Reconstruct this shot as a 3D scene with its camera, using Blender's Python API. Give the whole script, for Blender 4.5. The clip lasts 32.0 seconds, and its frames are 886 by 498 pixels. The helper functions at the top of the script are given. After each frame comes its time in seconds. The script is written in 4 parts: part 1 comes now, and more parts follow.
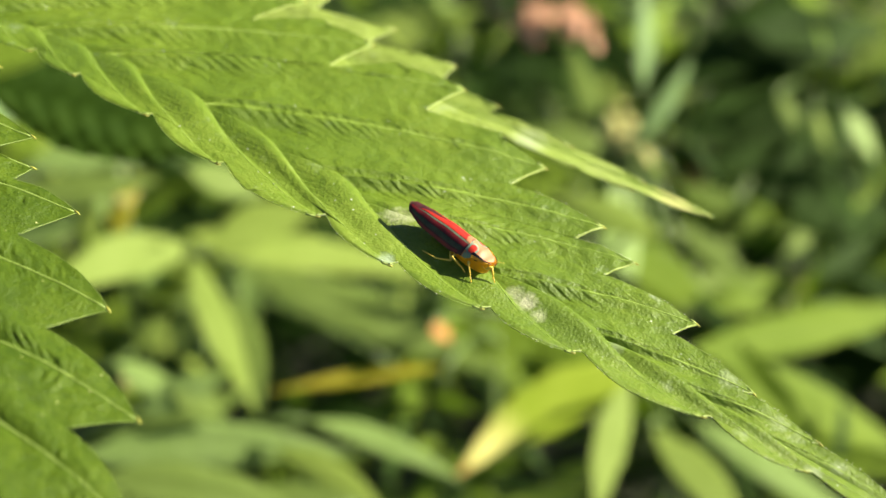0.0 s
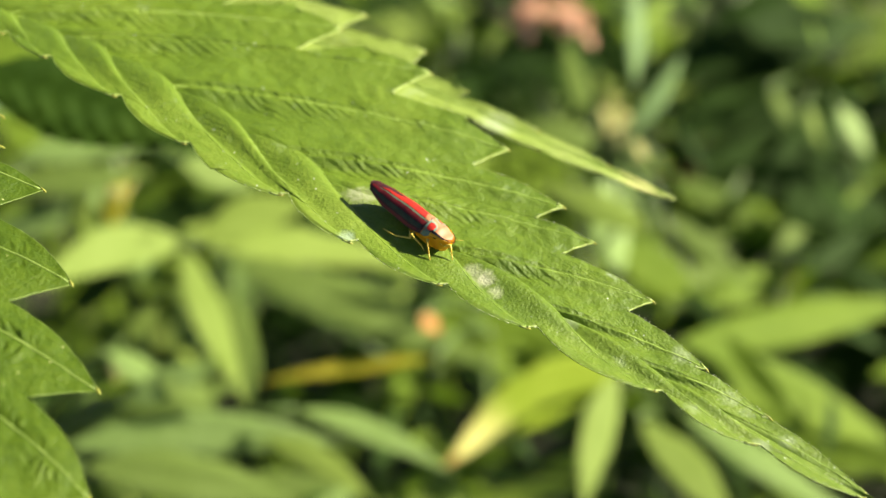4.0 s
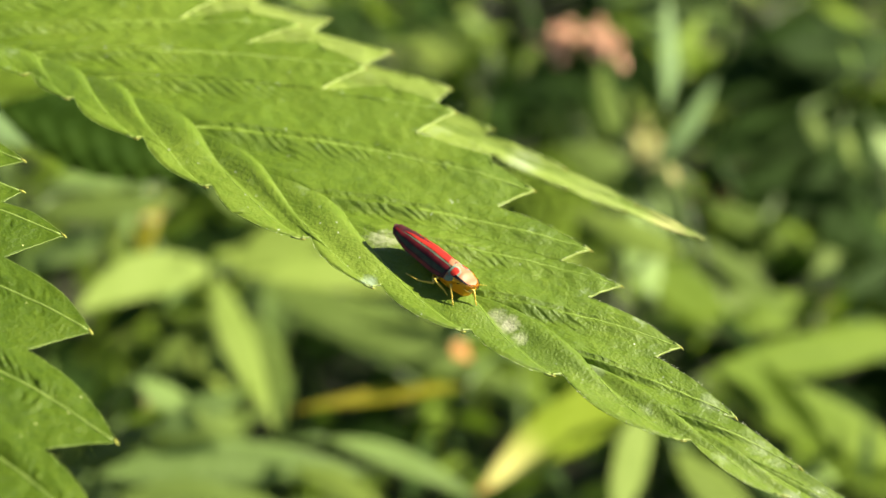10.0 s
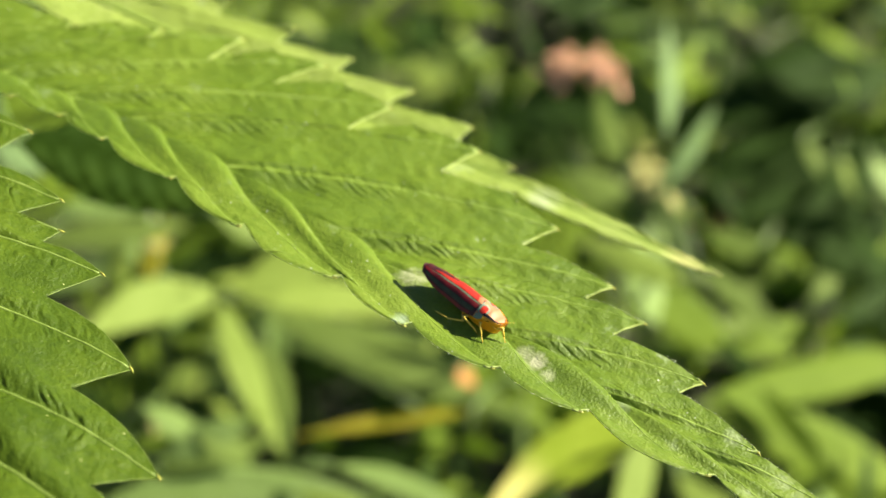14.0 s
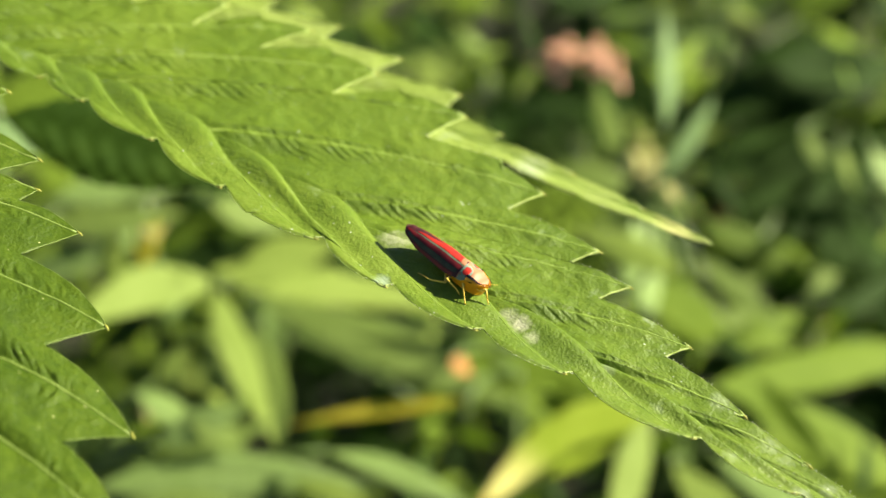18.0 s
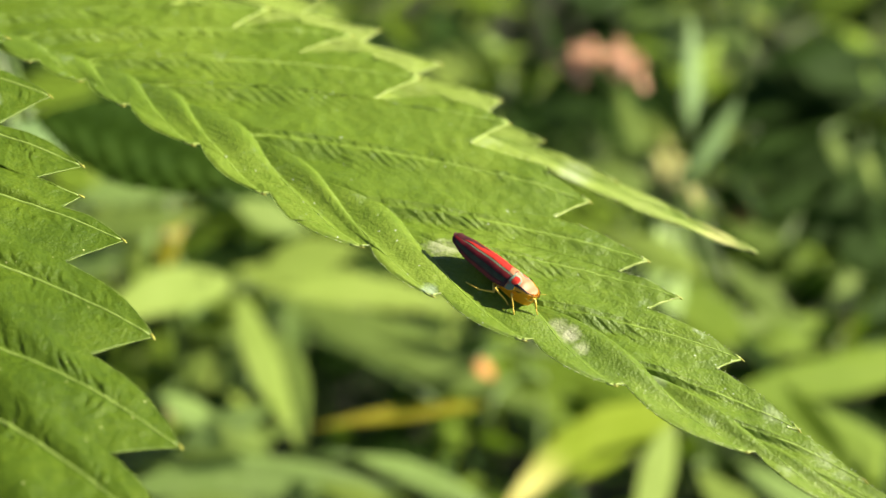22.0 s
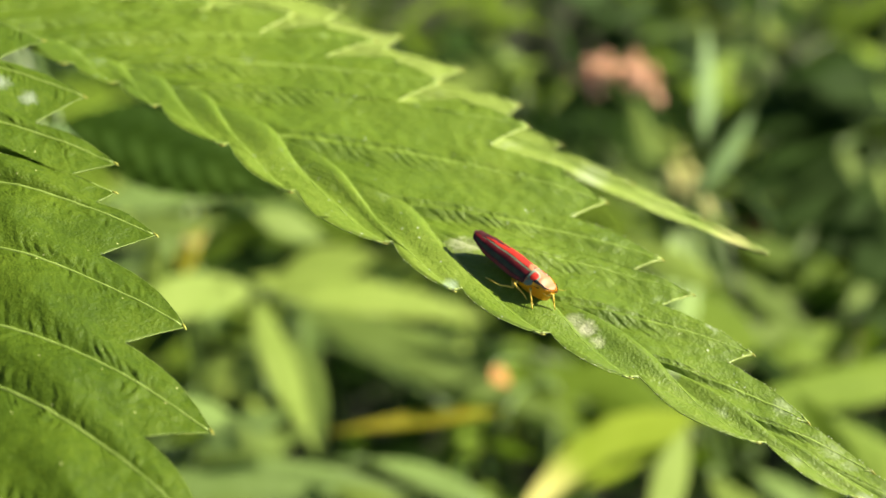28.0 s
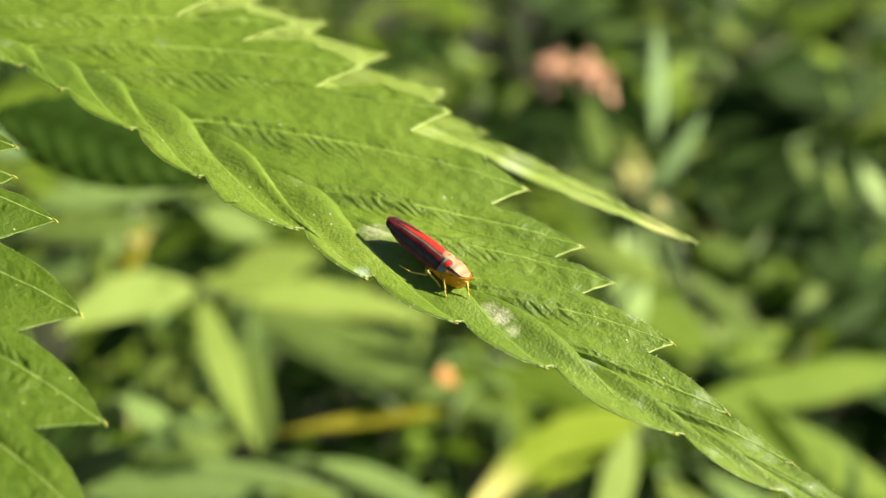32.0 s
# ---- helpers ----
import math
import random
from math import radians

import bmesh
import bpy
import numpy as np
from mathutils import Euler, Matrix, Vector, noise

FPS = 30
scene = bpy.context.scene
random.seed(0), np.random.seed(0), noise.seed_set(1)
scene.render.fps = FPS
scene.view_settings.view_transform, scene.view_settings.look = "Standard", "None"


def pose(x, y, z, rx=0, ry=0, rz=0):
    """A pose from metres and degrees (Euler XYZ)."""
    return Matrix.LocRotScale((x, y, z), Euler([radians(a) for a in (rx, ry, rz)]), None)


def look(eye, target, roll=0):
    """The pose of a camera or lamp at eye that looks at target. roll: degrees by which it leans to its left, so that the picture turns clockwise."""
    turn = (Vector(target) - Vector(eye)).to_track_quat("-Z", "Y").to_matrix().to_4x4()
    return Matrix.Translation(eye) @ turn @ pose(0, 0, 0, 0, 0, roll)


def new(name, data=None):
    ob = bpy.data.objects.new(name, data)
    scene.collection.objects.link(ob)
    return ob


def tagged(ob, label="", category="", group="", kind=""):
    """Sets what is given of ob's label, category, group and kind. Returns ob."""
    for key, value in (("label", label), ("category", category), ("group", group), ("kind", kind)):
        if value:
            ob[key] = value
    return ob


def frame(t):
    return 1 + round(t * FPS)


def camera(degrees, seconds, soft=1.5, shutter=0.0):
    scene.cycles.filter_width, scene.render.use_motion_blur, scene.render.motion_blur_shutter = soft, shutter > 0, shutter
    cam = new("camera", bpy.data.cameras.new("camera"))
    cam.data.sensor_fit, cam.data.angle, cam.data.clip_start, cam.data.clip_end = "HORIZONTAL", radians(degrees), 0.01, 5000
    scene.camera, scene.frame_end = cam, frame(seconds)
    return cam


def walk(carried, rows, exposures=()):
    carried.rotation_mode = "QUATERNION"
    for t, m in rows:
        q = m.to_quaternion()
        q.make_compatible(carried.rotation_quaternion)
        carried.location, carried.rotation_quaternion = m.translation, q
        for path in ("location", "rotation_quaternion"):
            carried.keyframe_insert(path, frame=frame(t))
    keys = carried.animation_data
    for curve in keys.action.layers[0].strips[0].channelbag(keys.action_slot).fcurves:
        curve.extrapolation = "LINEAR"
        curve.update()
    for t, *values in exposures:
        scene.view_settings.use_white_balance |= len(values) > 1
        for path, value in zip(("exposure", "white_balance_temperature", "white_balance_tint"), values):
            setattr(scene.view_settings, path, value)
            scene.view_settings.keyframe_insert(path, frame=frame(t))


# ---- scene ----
cam = camera(34, 32.0)
cam.data.dof.use_dof = True
cam.data.dof.focus_distance = 0.1028
cam.data.dof.aperture_fstop = 25.0
PATH = [
    (0, (0.00011, -0.00006, 0.59992), (0.00011, 0.07867, 0.53827), 0.00),
    (0.5, (0.00041, -0.00127, 0.59967), (0.00021, 0.07754, 0.53813), -0.08),
    (1, (0.00241, -0.00204, 0.60011), (0.00185, 0.07684, 0.53866), -0.19),
    (1.5, (0.00360, -0.00290, 0.60041), (0.00278, 0.07604, 0.53902), -0.23),
    (2, (0.00260, -0.00351, 0.59909), (0.00165, 0.07533, 0.53758), -0.29),
    (2.5, (0.00364, -0.00358, 0.59913), (0.00284, 0.07527, 0.53763), -0.21),
    (3, (0.00456, -0.00323, 0.59983), (0.00391, 0.07557, 0.53826), -0.16),
    (3.5, (0.00405, -0.00301, 0.59985), (0.00358, 0.07572, 0.53819), -0.07),
    (5.5, (0.00311, -0.00072, 0.59972), (0.00255, 0.07812, 0.53820), -0.03),
    (6, (0.00306, -0.00052, 0.59944), (0.00196, 0.07848, 0.53814), -0.32),
    (6.5, (0.00334, -0.00012, 0.59976), (0.00188, 0.07904, 0.53868), -0.55),
    (7, (0.00292, -0.00022, 0.59986), (0.00111, 0.07899, 0.53885), -0.75),
    (7.5, (0.00300, -0.00039, 0.60074), (0.00101, 0.07885, 0.53978), -0.85),
    (8, (0.00463, -0.00078, 0.60116), (0.00263, 0.07850, 0.54024), -0.87),
    (8.5, (0.00487, -0.00025, 0.60150), (0.00284, 0.07908, 0.54064), -0.89),
    (9, (0.00536, -0.00006, 0.60011), (0.00313, 0.07924, 0.53923), -0.95),
    (9.5, (0.00691, 0.00005, 0.60101), (0.00437, 0.07941, 0.54022), -1.14),
    (10, (0.00434, -0.00015, 0.60052), (0.00145, 0.07927, 0.53981), -1.22),
    (10.5, (0.00435, -0.00022, 0.60110), (0.00137, 0.07934, 0.54058), -1.18),
    (11, (0.00384, -0.00175, 0.60164), (0.00095, 0.07788, 0.54122), -1.11),
    (11.5, (0.00435, -0.00235, 0.60132), (0.00149, 0.07738, 0.54103), -1.06),
    (12, (0.00528, -0.00279, 0.60301), (0.00263, 0.07709, 0.54290), -0.98),
    (12.5, (0.00206, -0.00318, 0.60138), (-0.00046, 0.07681, 0.54141), -0.98),
    (13, (0.00136, -0.00221, 0.60181), (-0.00117, 0.07793, 0.54205), -0.92),
    (13.5, (0.00200, -0.00179, 0.60237), (-0.00054, 0.07844, 0.54272), -1.00),
    (14, (0.00157, -0.00159, 0.60328), (-0.00066, 0.07869, 0.54370), -0.88),
    (14.5, (0.00031, -0.00182, 0.60267), (-0.00164, 0.07843, 0.54303), -0.68),
    (15, (0.00096, -0.00219, 0.60206), (-0.00079, 0.07822, 0.54263), -0.59),
    (15.5, (0.00246, -0.00213, 0.60231), (0.00067, 0.07832, 0.54294), -0.66),
    (17.5, (0.00359, -0.00188, 0.60082), (0.00119, 0.07848, 0.54134), -0.71),
    (18, (0.00302, -0.00199, 0.59974), (0.00057, 0.07842, 0.54034), -0.74),
    (18.5, (0.00252, -0.00236, 0.59956), (0.00008, 0.07801, 0.54010), -0.59),
    (19, (0.00225, -0.00158, 0.60010), (-0.00024, 0.07877, 0.54063), -0.62),
    (19.5, (0.00220, -0.00060, 0.59945), (-0.00051, 0.07968, 0.53988), -0.71),
    (20, (0.00301, -0.00051, 0.59969), (-0.00005, 0.07977, 0.54014), -0.92),
    (20.5, (0.00217, -0.00002, 0.59974), (-0.00119, 0.08015, 0.54005), -1.01),
    (21, (0.00108, -0.00038, 0.59975), (-0.00230, 0.07987, 0.54018), -1.05),
    (21.5, (0.00096, -0.00091, 0.60120), (-0.00241, 0.07944, 0.54177), -1.03),
    (22, (0.00029, -0.00052, 0.59950), (-0.00288, 0.07983, 0.54006), -0.79),
    (22.5, (0.00104, -0.00058, 0.59894), (-0.00194, 0.07972, 0.53942), -0.67),
    (23, (0.00275, -0.00073, 0.59846), (-0.00015, 0.07954, 0.53888), -0.64),
    (23.5, (0.00226, -0.00161, 0.59953), (-0.00071, 0.07858, 0.53986), -0.63),
    (24, (0.00091, -0.00252, 0.59907), (-0.00225, 0.07782, 0.53961), -0.65),
    (24.5, (0.00080, -0.00293, 0.59900), (-0.00268, 0.07746, 0.53963), -0.69),
    (25, (0.00138, -0.00338, 0.59916), (-0.00244, 0.07711, 0.53993), -0.77),
    (25.5, (0.00299, -0.00340, 0.59883), (-0.00123, 0.07711, 0.53966), -0.93),
    (26, (0.00044, -0.00357, 0.59815), (-0.00403, 0.07704, 0.53914), -0.94),
    (26.5, (0.00044, -0.00372, 0.60108), (-0.00423, 0.07703, 0.54229), -1.11),
    (28.5, (-0.00025, -0.00420, 0.59965), (-0.00410, 0.07675, 0.54106), -0.64),
    (29, (0.00139, -0.00382, 0.59888), (-0.00219, 0.07712, 0.54026), -0.51),
    (29.5, (0.00170, -0.00380, 0.59909), (-0.00147, 0.07727, 0.54063), -0.44),
    (30, (0.00370, -0.00295, 0.59902), (0.00090, 0.07808, 0.54048), -0.27),
    (30.5, (0.00216, -0.00245, 0.59846), (-0.00015, 0.07854, 0.53984), -0.03),
    (31, (0.00187, -0.00225, 0.59770), (-0.00006, 0.07891, 0.53932), 0.16),
    (31.5, (0.00322, -0.00283, 0.59703), (0.00151, 0.07844, 0.53879), 0.20),
    (32, (0.00368, -0.00208, 0.59738), (0.00187, 0.07914, 0.53908), 0.18),
]
walk(cam, [(t, look(eye, target, roll)) for t, eye, target, roll in PATH])

# ---- light ----
SUN_TO = Vector((0.87, 0.13, 0.47)).normalized()
world = bpy.data.worlds.new("sky")
scene.world = world
world.use_nodes = True
sky = world.node_tree.nodes.new("ShaderNodeTexSky")
sky.sky_type = "NISHITA"
sky.sun_disc = False
sky.sun_elevation = math.asin(SUN_TO.z)
sky.sun_rotation = math.atan2(SUN_TO.x, SUN_TO.y)
backing = world.node_tree.nodes["Background"]
backing.inputs["Strength"].default_value = 0.036
world.node_tree.links.new(sky.outputs[0], backing.inputs[0])
sun = new("sun", bpy.data.lights.new("sun", "SUN"))
sun.data.energy, sun.data.angle, sun.data.color = 6.0, radians(0.55), (1.0, 0.92, 0.72)
sun.matrix_world = look(SUN_TO * 3, (0, 0, 0))
scene.view_settings.exposure = 1.53

MM = 0.001


# ---- materials ----
def shader(name):
    m = bpy.data.materials.new(name)
    m.use_nodes = True
    nt = m.node_tree
    return m, nt, nt.nodes["Principled BSDF"], nt.nodes["Material Output"]


def node(nt, kind, **values):
    n = nt.nodes.new("ShaderNode" + kind)
    for k, v in values.items():
        n.inputs[k.replace("_", " ")].default_value = v
    return n


def ramp(nt, source, stops):
    r = nt.nodes.new("ShaderNodeValToRGB")
    while len(r.color_ramp.elements) < len(stops):
        r.color_ramp.elements.new(0.5)
    for e, (p, c) in zip(r.color_ramp.elements, stops):
        e.position, e.color = p, (*c, 1)
    nt.links.new(source, r.inputs[0])
    return r


def leaf_material(name, dark, mid, light, through_colour, rough=0.5, glow=0.35, scale=1.0, specks=True, coat=(0.55, 0.62, 0.5), powder=0.0, stains=(), spec=0.45):
    m, nt, bsdf, out = shader(name)
    L = nt.links.new
    co = nt.nodes.new("ShaderNodeTexCoord")
    big = node(nt, "TexNoise", Scale=70 * scale, Detail=4, Roughness=0.6)
    fine = node(nt, "TexNoise", Scale=1900 * scale, Detail=6, Roughness=0.7)
    cell = node(nt, "TexVoronoi", Scale=4200 * scale)
    for n in (big, fine, cell):
        L(co.outputs["Object"], n.inputs["Vector"])
    add = nt.nodes.new("ShaderNodeMath")
    add.operation = "MULTIPLY_ADD"
    L(fine.outputs[0], add.inputs[0])
    add.inputs[1].default_value = 0.55
    half = nt.nodes.new("ShaderNodeMath")
    half.operation = "MULTIPLY_ADD"
    L(big.outputs[0], half.inputs[0])
    half.inputs[1].default_value, half.inputs[2].default_value = 0.7, -0.12
    L(half.outputs[0], add.inputs[2])
    tone = ramp(nt, add.outputs[0], [(0.28, dark), (0.5, mid), (0.74, light)])
    colour = tone.outputs[0]
    if specks:
        dots = node(nt, "TexVoronoi", Scale=1000 * scale)
        L(co.outputs["Object"], dots.inputs["Vector"])
        mask = ramp(nt, dots.outputs["Distance"], [(0.05, (1, 1, 1)), (0.085, (0, 0, 0))])
        rare = node(nt, "TexNoise", Scale=160 * scale, Detail=2)
        L(co.outputs["Object"], rare.inputs["Vector"])
        gate = ramp(nt, rare.outputs[0], [(0.47, (0, 0, 0)), (0.58, (1, 1, 1))])
        both = nt.nodes.new("ShaderNodeMath")
        both.operation = "MULTIPLY"
        L(mask.outputs[0], both.inputs[0])
        L(gate.outputs[0], both.inputs[1])
        mix = nt.nodes.new("ShaderNodeMix")
        mix.data_type = "RGBA"
        L(both.outputs[0], mix.inputs["Factor"])
        L(colour, mix.inputs["A"])
        mix.inputs["B"].default_value = (*coat, 1)
        colour = mix.outputs["Result"]
    if powder > 0:
        dust = node(nt, "TexNoise", Scale=260 * scale, Detail=6, Roughness=0.75)
        L(co.outputs["Object"], dust.inputs["Vector"])
        patch = ramp(nt, dust.outputs[0], [(0.61, (0, 0, 0)), (0.75, (powder, powder, powder))])
        mix = nt.nodes.new("ShaderNodeMix")
        mix.data_type = "RGBA"
        L(patch.outputs[0], mix.inputs["Factor"])
        L(colour, mix.inputs["A"])
        mix.inputs["B"].default_value = (0.5, 0.6, 0.42, 1)
        colour = mix.outputs["Result"]
    for place, size, strength, paint in stains:
        away = nt.nodes.new("ShaderNodeVectorMath")
        away.operation = "DISTANCE"
        L(co.outputs["Object"], away.inputs[0])
        away.inputs[1].default_value = place
        ragged = nt.nodes.new("ShaderNodeMath")
        ragged.operation = "MULTIPLY_ADD"
        L(fine.outputs[0], ragged.inputs[0])
        ragged.inputs[1].default_value = 0.7
        near = nt.nodes.new("ShaderNodeMath")
        near.operation = "MULTIPLY"
        near.inputs[1].default_value = 0.5 / size
        L(away.outputs["Value"], near.inputs[0])
        L(near.outputs[0], ragged.inputs[2])
        spot = ramp(nt, ragged.outputs[0], [(0.45, (strength,) * 3), (0.85, (0, 0, 0))])
        mix = nt.nodes.new("ShaderNodeMix")
        mix.data_type = "RGBA"
        L(spot.outputs[0], mix.inputs["Factor"])
        L(colour, mix.inputs["A"])
        mix.inputs["B"].default_value = (*paint, 1)
        colour = mix.outputs["Result"]
    L(colour, bsdf.inputs["Base Color"])
    bsdf.inputs["Roughness"].default_value = rough
    bsdf.inputs["Specular IOR Level"].default_value = spec if specks else 0.08
    bump = node(nt, "Bump", Strength=0.6, Distance=0.00006)
    L(cell.outputs["Distance"], bump.inputs["Height"])
    bump2 = node(nt, "Bump", Strength=0.45, Distance=0.0002)
    L(fine.outputs[0], bump2.inputs["Height"])
    L(bump.outputs[0], bump2.inputs["Normal"])
    L(bump2.outputs[0], bsdf.inputs["Normal"])
    tr = nt.nodes.new("ShaderNodeBsdfTranslucent")
    tr.inputs["Color"].default_value = (*through_colour, 1)
    mixer = nt.nodes.new("ShaderNodeMixShader")
    mixer.inputs[0].default_value = glow
    L(bsdf.outputs[0], mixer.inputs[1])
    L(tr.outputs[0], mixer.inputs[2])
    L(mixer.outputs[0], out.inputs["Surface"])
    return m


def plain_material(name, colour, other=None, rough=0.5, scale=400.0, spec=0.4, glow=0.0, bump=0.3, depth=0.0001, detail=4):
    m, nt, bsdf, out = shader(name)
    L = nt.links.new
    co = nt.nodes.new("ShaderNodeTexCoord")
    grain = node(nt, "TexNoise", Scale=scale, Detail=detail, Roughness=0.6)
    L(co.outputs["Object"], grain.inputs["Vector"])
    other = other or tuple(c * 0.7 for c in colour)
    tone = ramp(nt, grain.outputs[0], [(0.35, other), (0.65, colour)])
    L(tone.outputs[0], bsdf.inputs["Base Color"])
    bsdf.inputs["Roughness"].default_value = rough
    bsdf.inputs["Specular IOR Level"].default_value = spec
    b = node(nt, "Bump", Strength=bump, Distance=depth)
    L(grain.outputs[0], b.inputs["Height"])
    L(b.outputs[0], bsdf.inputs["Normal"])
    if glow:
        tr = nt.nodes.new("ShaderNodeBsdfTranslucent")
        L(tone.outputs[0], tr.inputs["Color"])
        mixer = nt.nodes.new("ShaderNodeMixShader")
        mixer.inputs[0].default_value = glow
        L(bsdf.outputs[0], mixer.inputs[1])
        L(tr.outputs[0], mixer.inputs[2])
        L(mixer.outputs[0], out.inputs["Surface"])
    return m


LEAF = leaf_material("leaf_green", (0.07, 0.126, 0.008), (0.112, 0.182, 0.010), (0.19, 0.268, 0.028), (0.2, 0.32, 0.01), glow=0.30, powder=0.35, stains=[((0.0310, -0.0014, 0.0014), 0.0008, 0.5, (0.6, 0.62, 0.4)), ((0.0322, -0.0017, 0.0016), 0.0010, 0.6, (0.66, 0.65, 0.46)), ((0.0335, -0.0022, 0.0016), 0.0007, 0.45, (0.6, 0.62, 0.4)), ((0.0205, -0.0004, 0.0003), 0.0021, 1.0, (0.6, 0.62, 0.4)), ((0.0226, -0.0056, 0.0023), 0.0009, 0.5, (0.5, 0.62, 0.5)), ((0.0385, 0.0068, 0.0004), 0.0010, 0.7, (0.56, 0.64, 0.45)), ((0.0465, 0.0028, 0.0005), 0.0011, 0.35, (0.56, 0.64, 0.42)), ((0.0511, 0.0015, 0.0005), 0.0009, 0.35, (0.56, 0.64, 0.42)), ((0.0525, 0.0013, 0.0005), 0.0008, 0.35, (0.56, 0.64, 0.42)), ((0.0559, 0.0006, 0.0005), 0.0009, 0.35, (0.56, 0.64, 0.42)), ((0.0495, -0.0020, 0.0005), 0.0009, 0.35, (0.56, 0.64, 0.42)), ((0.0547, -0.0012, 0.0005), 0.0008, 0.35, (0.56, 0.64, 0.42)), ((0.0390, -0.0007, 0.0005), 0.0009, 0.35, (0.56, 0.64, 0.42)), ((0.0436, -0.0014, 0.0005), 0.0008, 0.35, (0.56, 0.64, 0.42))])
LEAF_BACK = leaf_material("leaf_green_dusted", (0.17, 0.25, 0.03), (0.26, 0.35, 0.06), (0.36, 0.44, 0.13), (0.28, 0.4, 0.03), glow=0.3, powder=0.9, stains=[((0.0275, 0.0, 0.0), 0.003, 0.7, (0.62, 0.58, 0.24)), ((0.0305, 0.0, 0.0), 0.0008, 0.9, (0.7, 0.4, 0.25)), ((0.0135, -0.0005, 0.0), 0.002, 0.5, (0.55, 0.62, 0.45))])
# leaf beside the main one: its softer light is put into darker greens
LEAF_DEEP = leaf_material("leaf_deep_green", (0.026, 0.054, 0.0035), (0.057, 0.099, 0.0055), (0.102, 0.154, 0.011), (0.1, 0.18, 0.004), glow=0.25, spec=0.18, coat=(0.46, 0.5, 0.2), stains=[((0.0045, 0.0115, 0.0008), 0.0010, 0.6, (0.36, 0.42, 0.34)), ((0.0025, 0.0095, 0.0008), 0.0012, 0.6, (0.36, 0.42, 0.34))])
VEIN = plain_material("vein_pale", (0.3, 0.41, 0.09), (0.22, 0.33, 0.045), rough=0.5, scale=900, glow=0.2)
# vein colour darkened to go with that leaf's painted softer light
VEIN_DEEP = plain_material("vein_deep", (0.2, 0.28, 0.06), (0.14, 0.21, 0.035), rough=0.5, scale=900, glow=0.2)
HAIR = plain_material("hair_white", (0.75, 0.8, 0.62), (0.6, 0.68, 0.45), rough=0.5, scale=900, glow=0.3)
MARGIN = plain_material("margin_pale", (0.44, 0.53, 0.16), (0.32, 0.43, 0.09), rough=0.5, scale=900, glow=0.3)
TIP = plain_material("tooth_tip_yellow", (0.46, 0.48, 0.09), (0.36, 0.36, 0.06), rough=0.5, scale=900, glow=0.3)
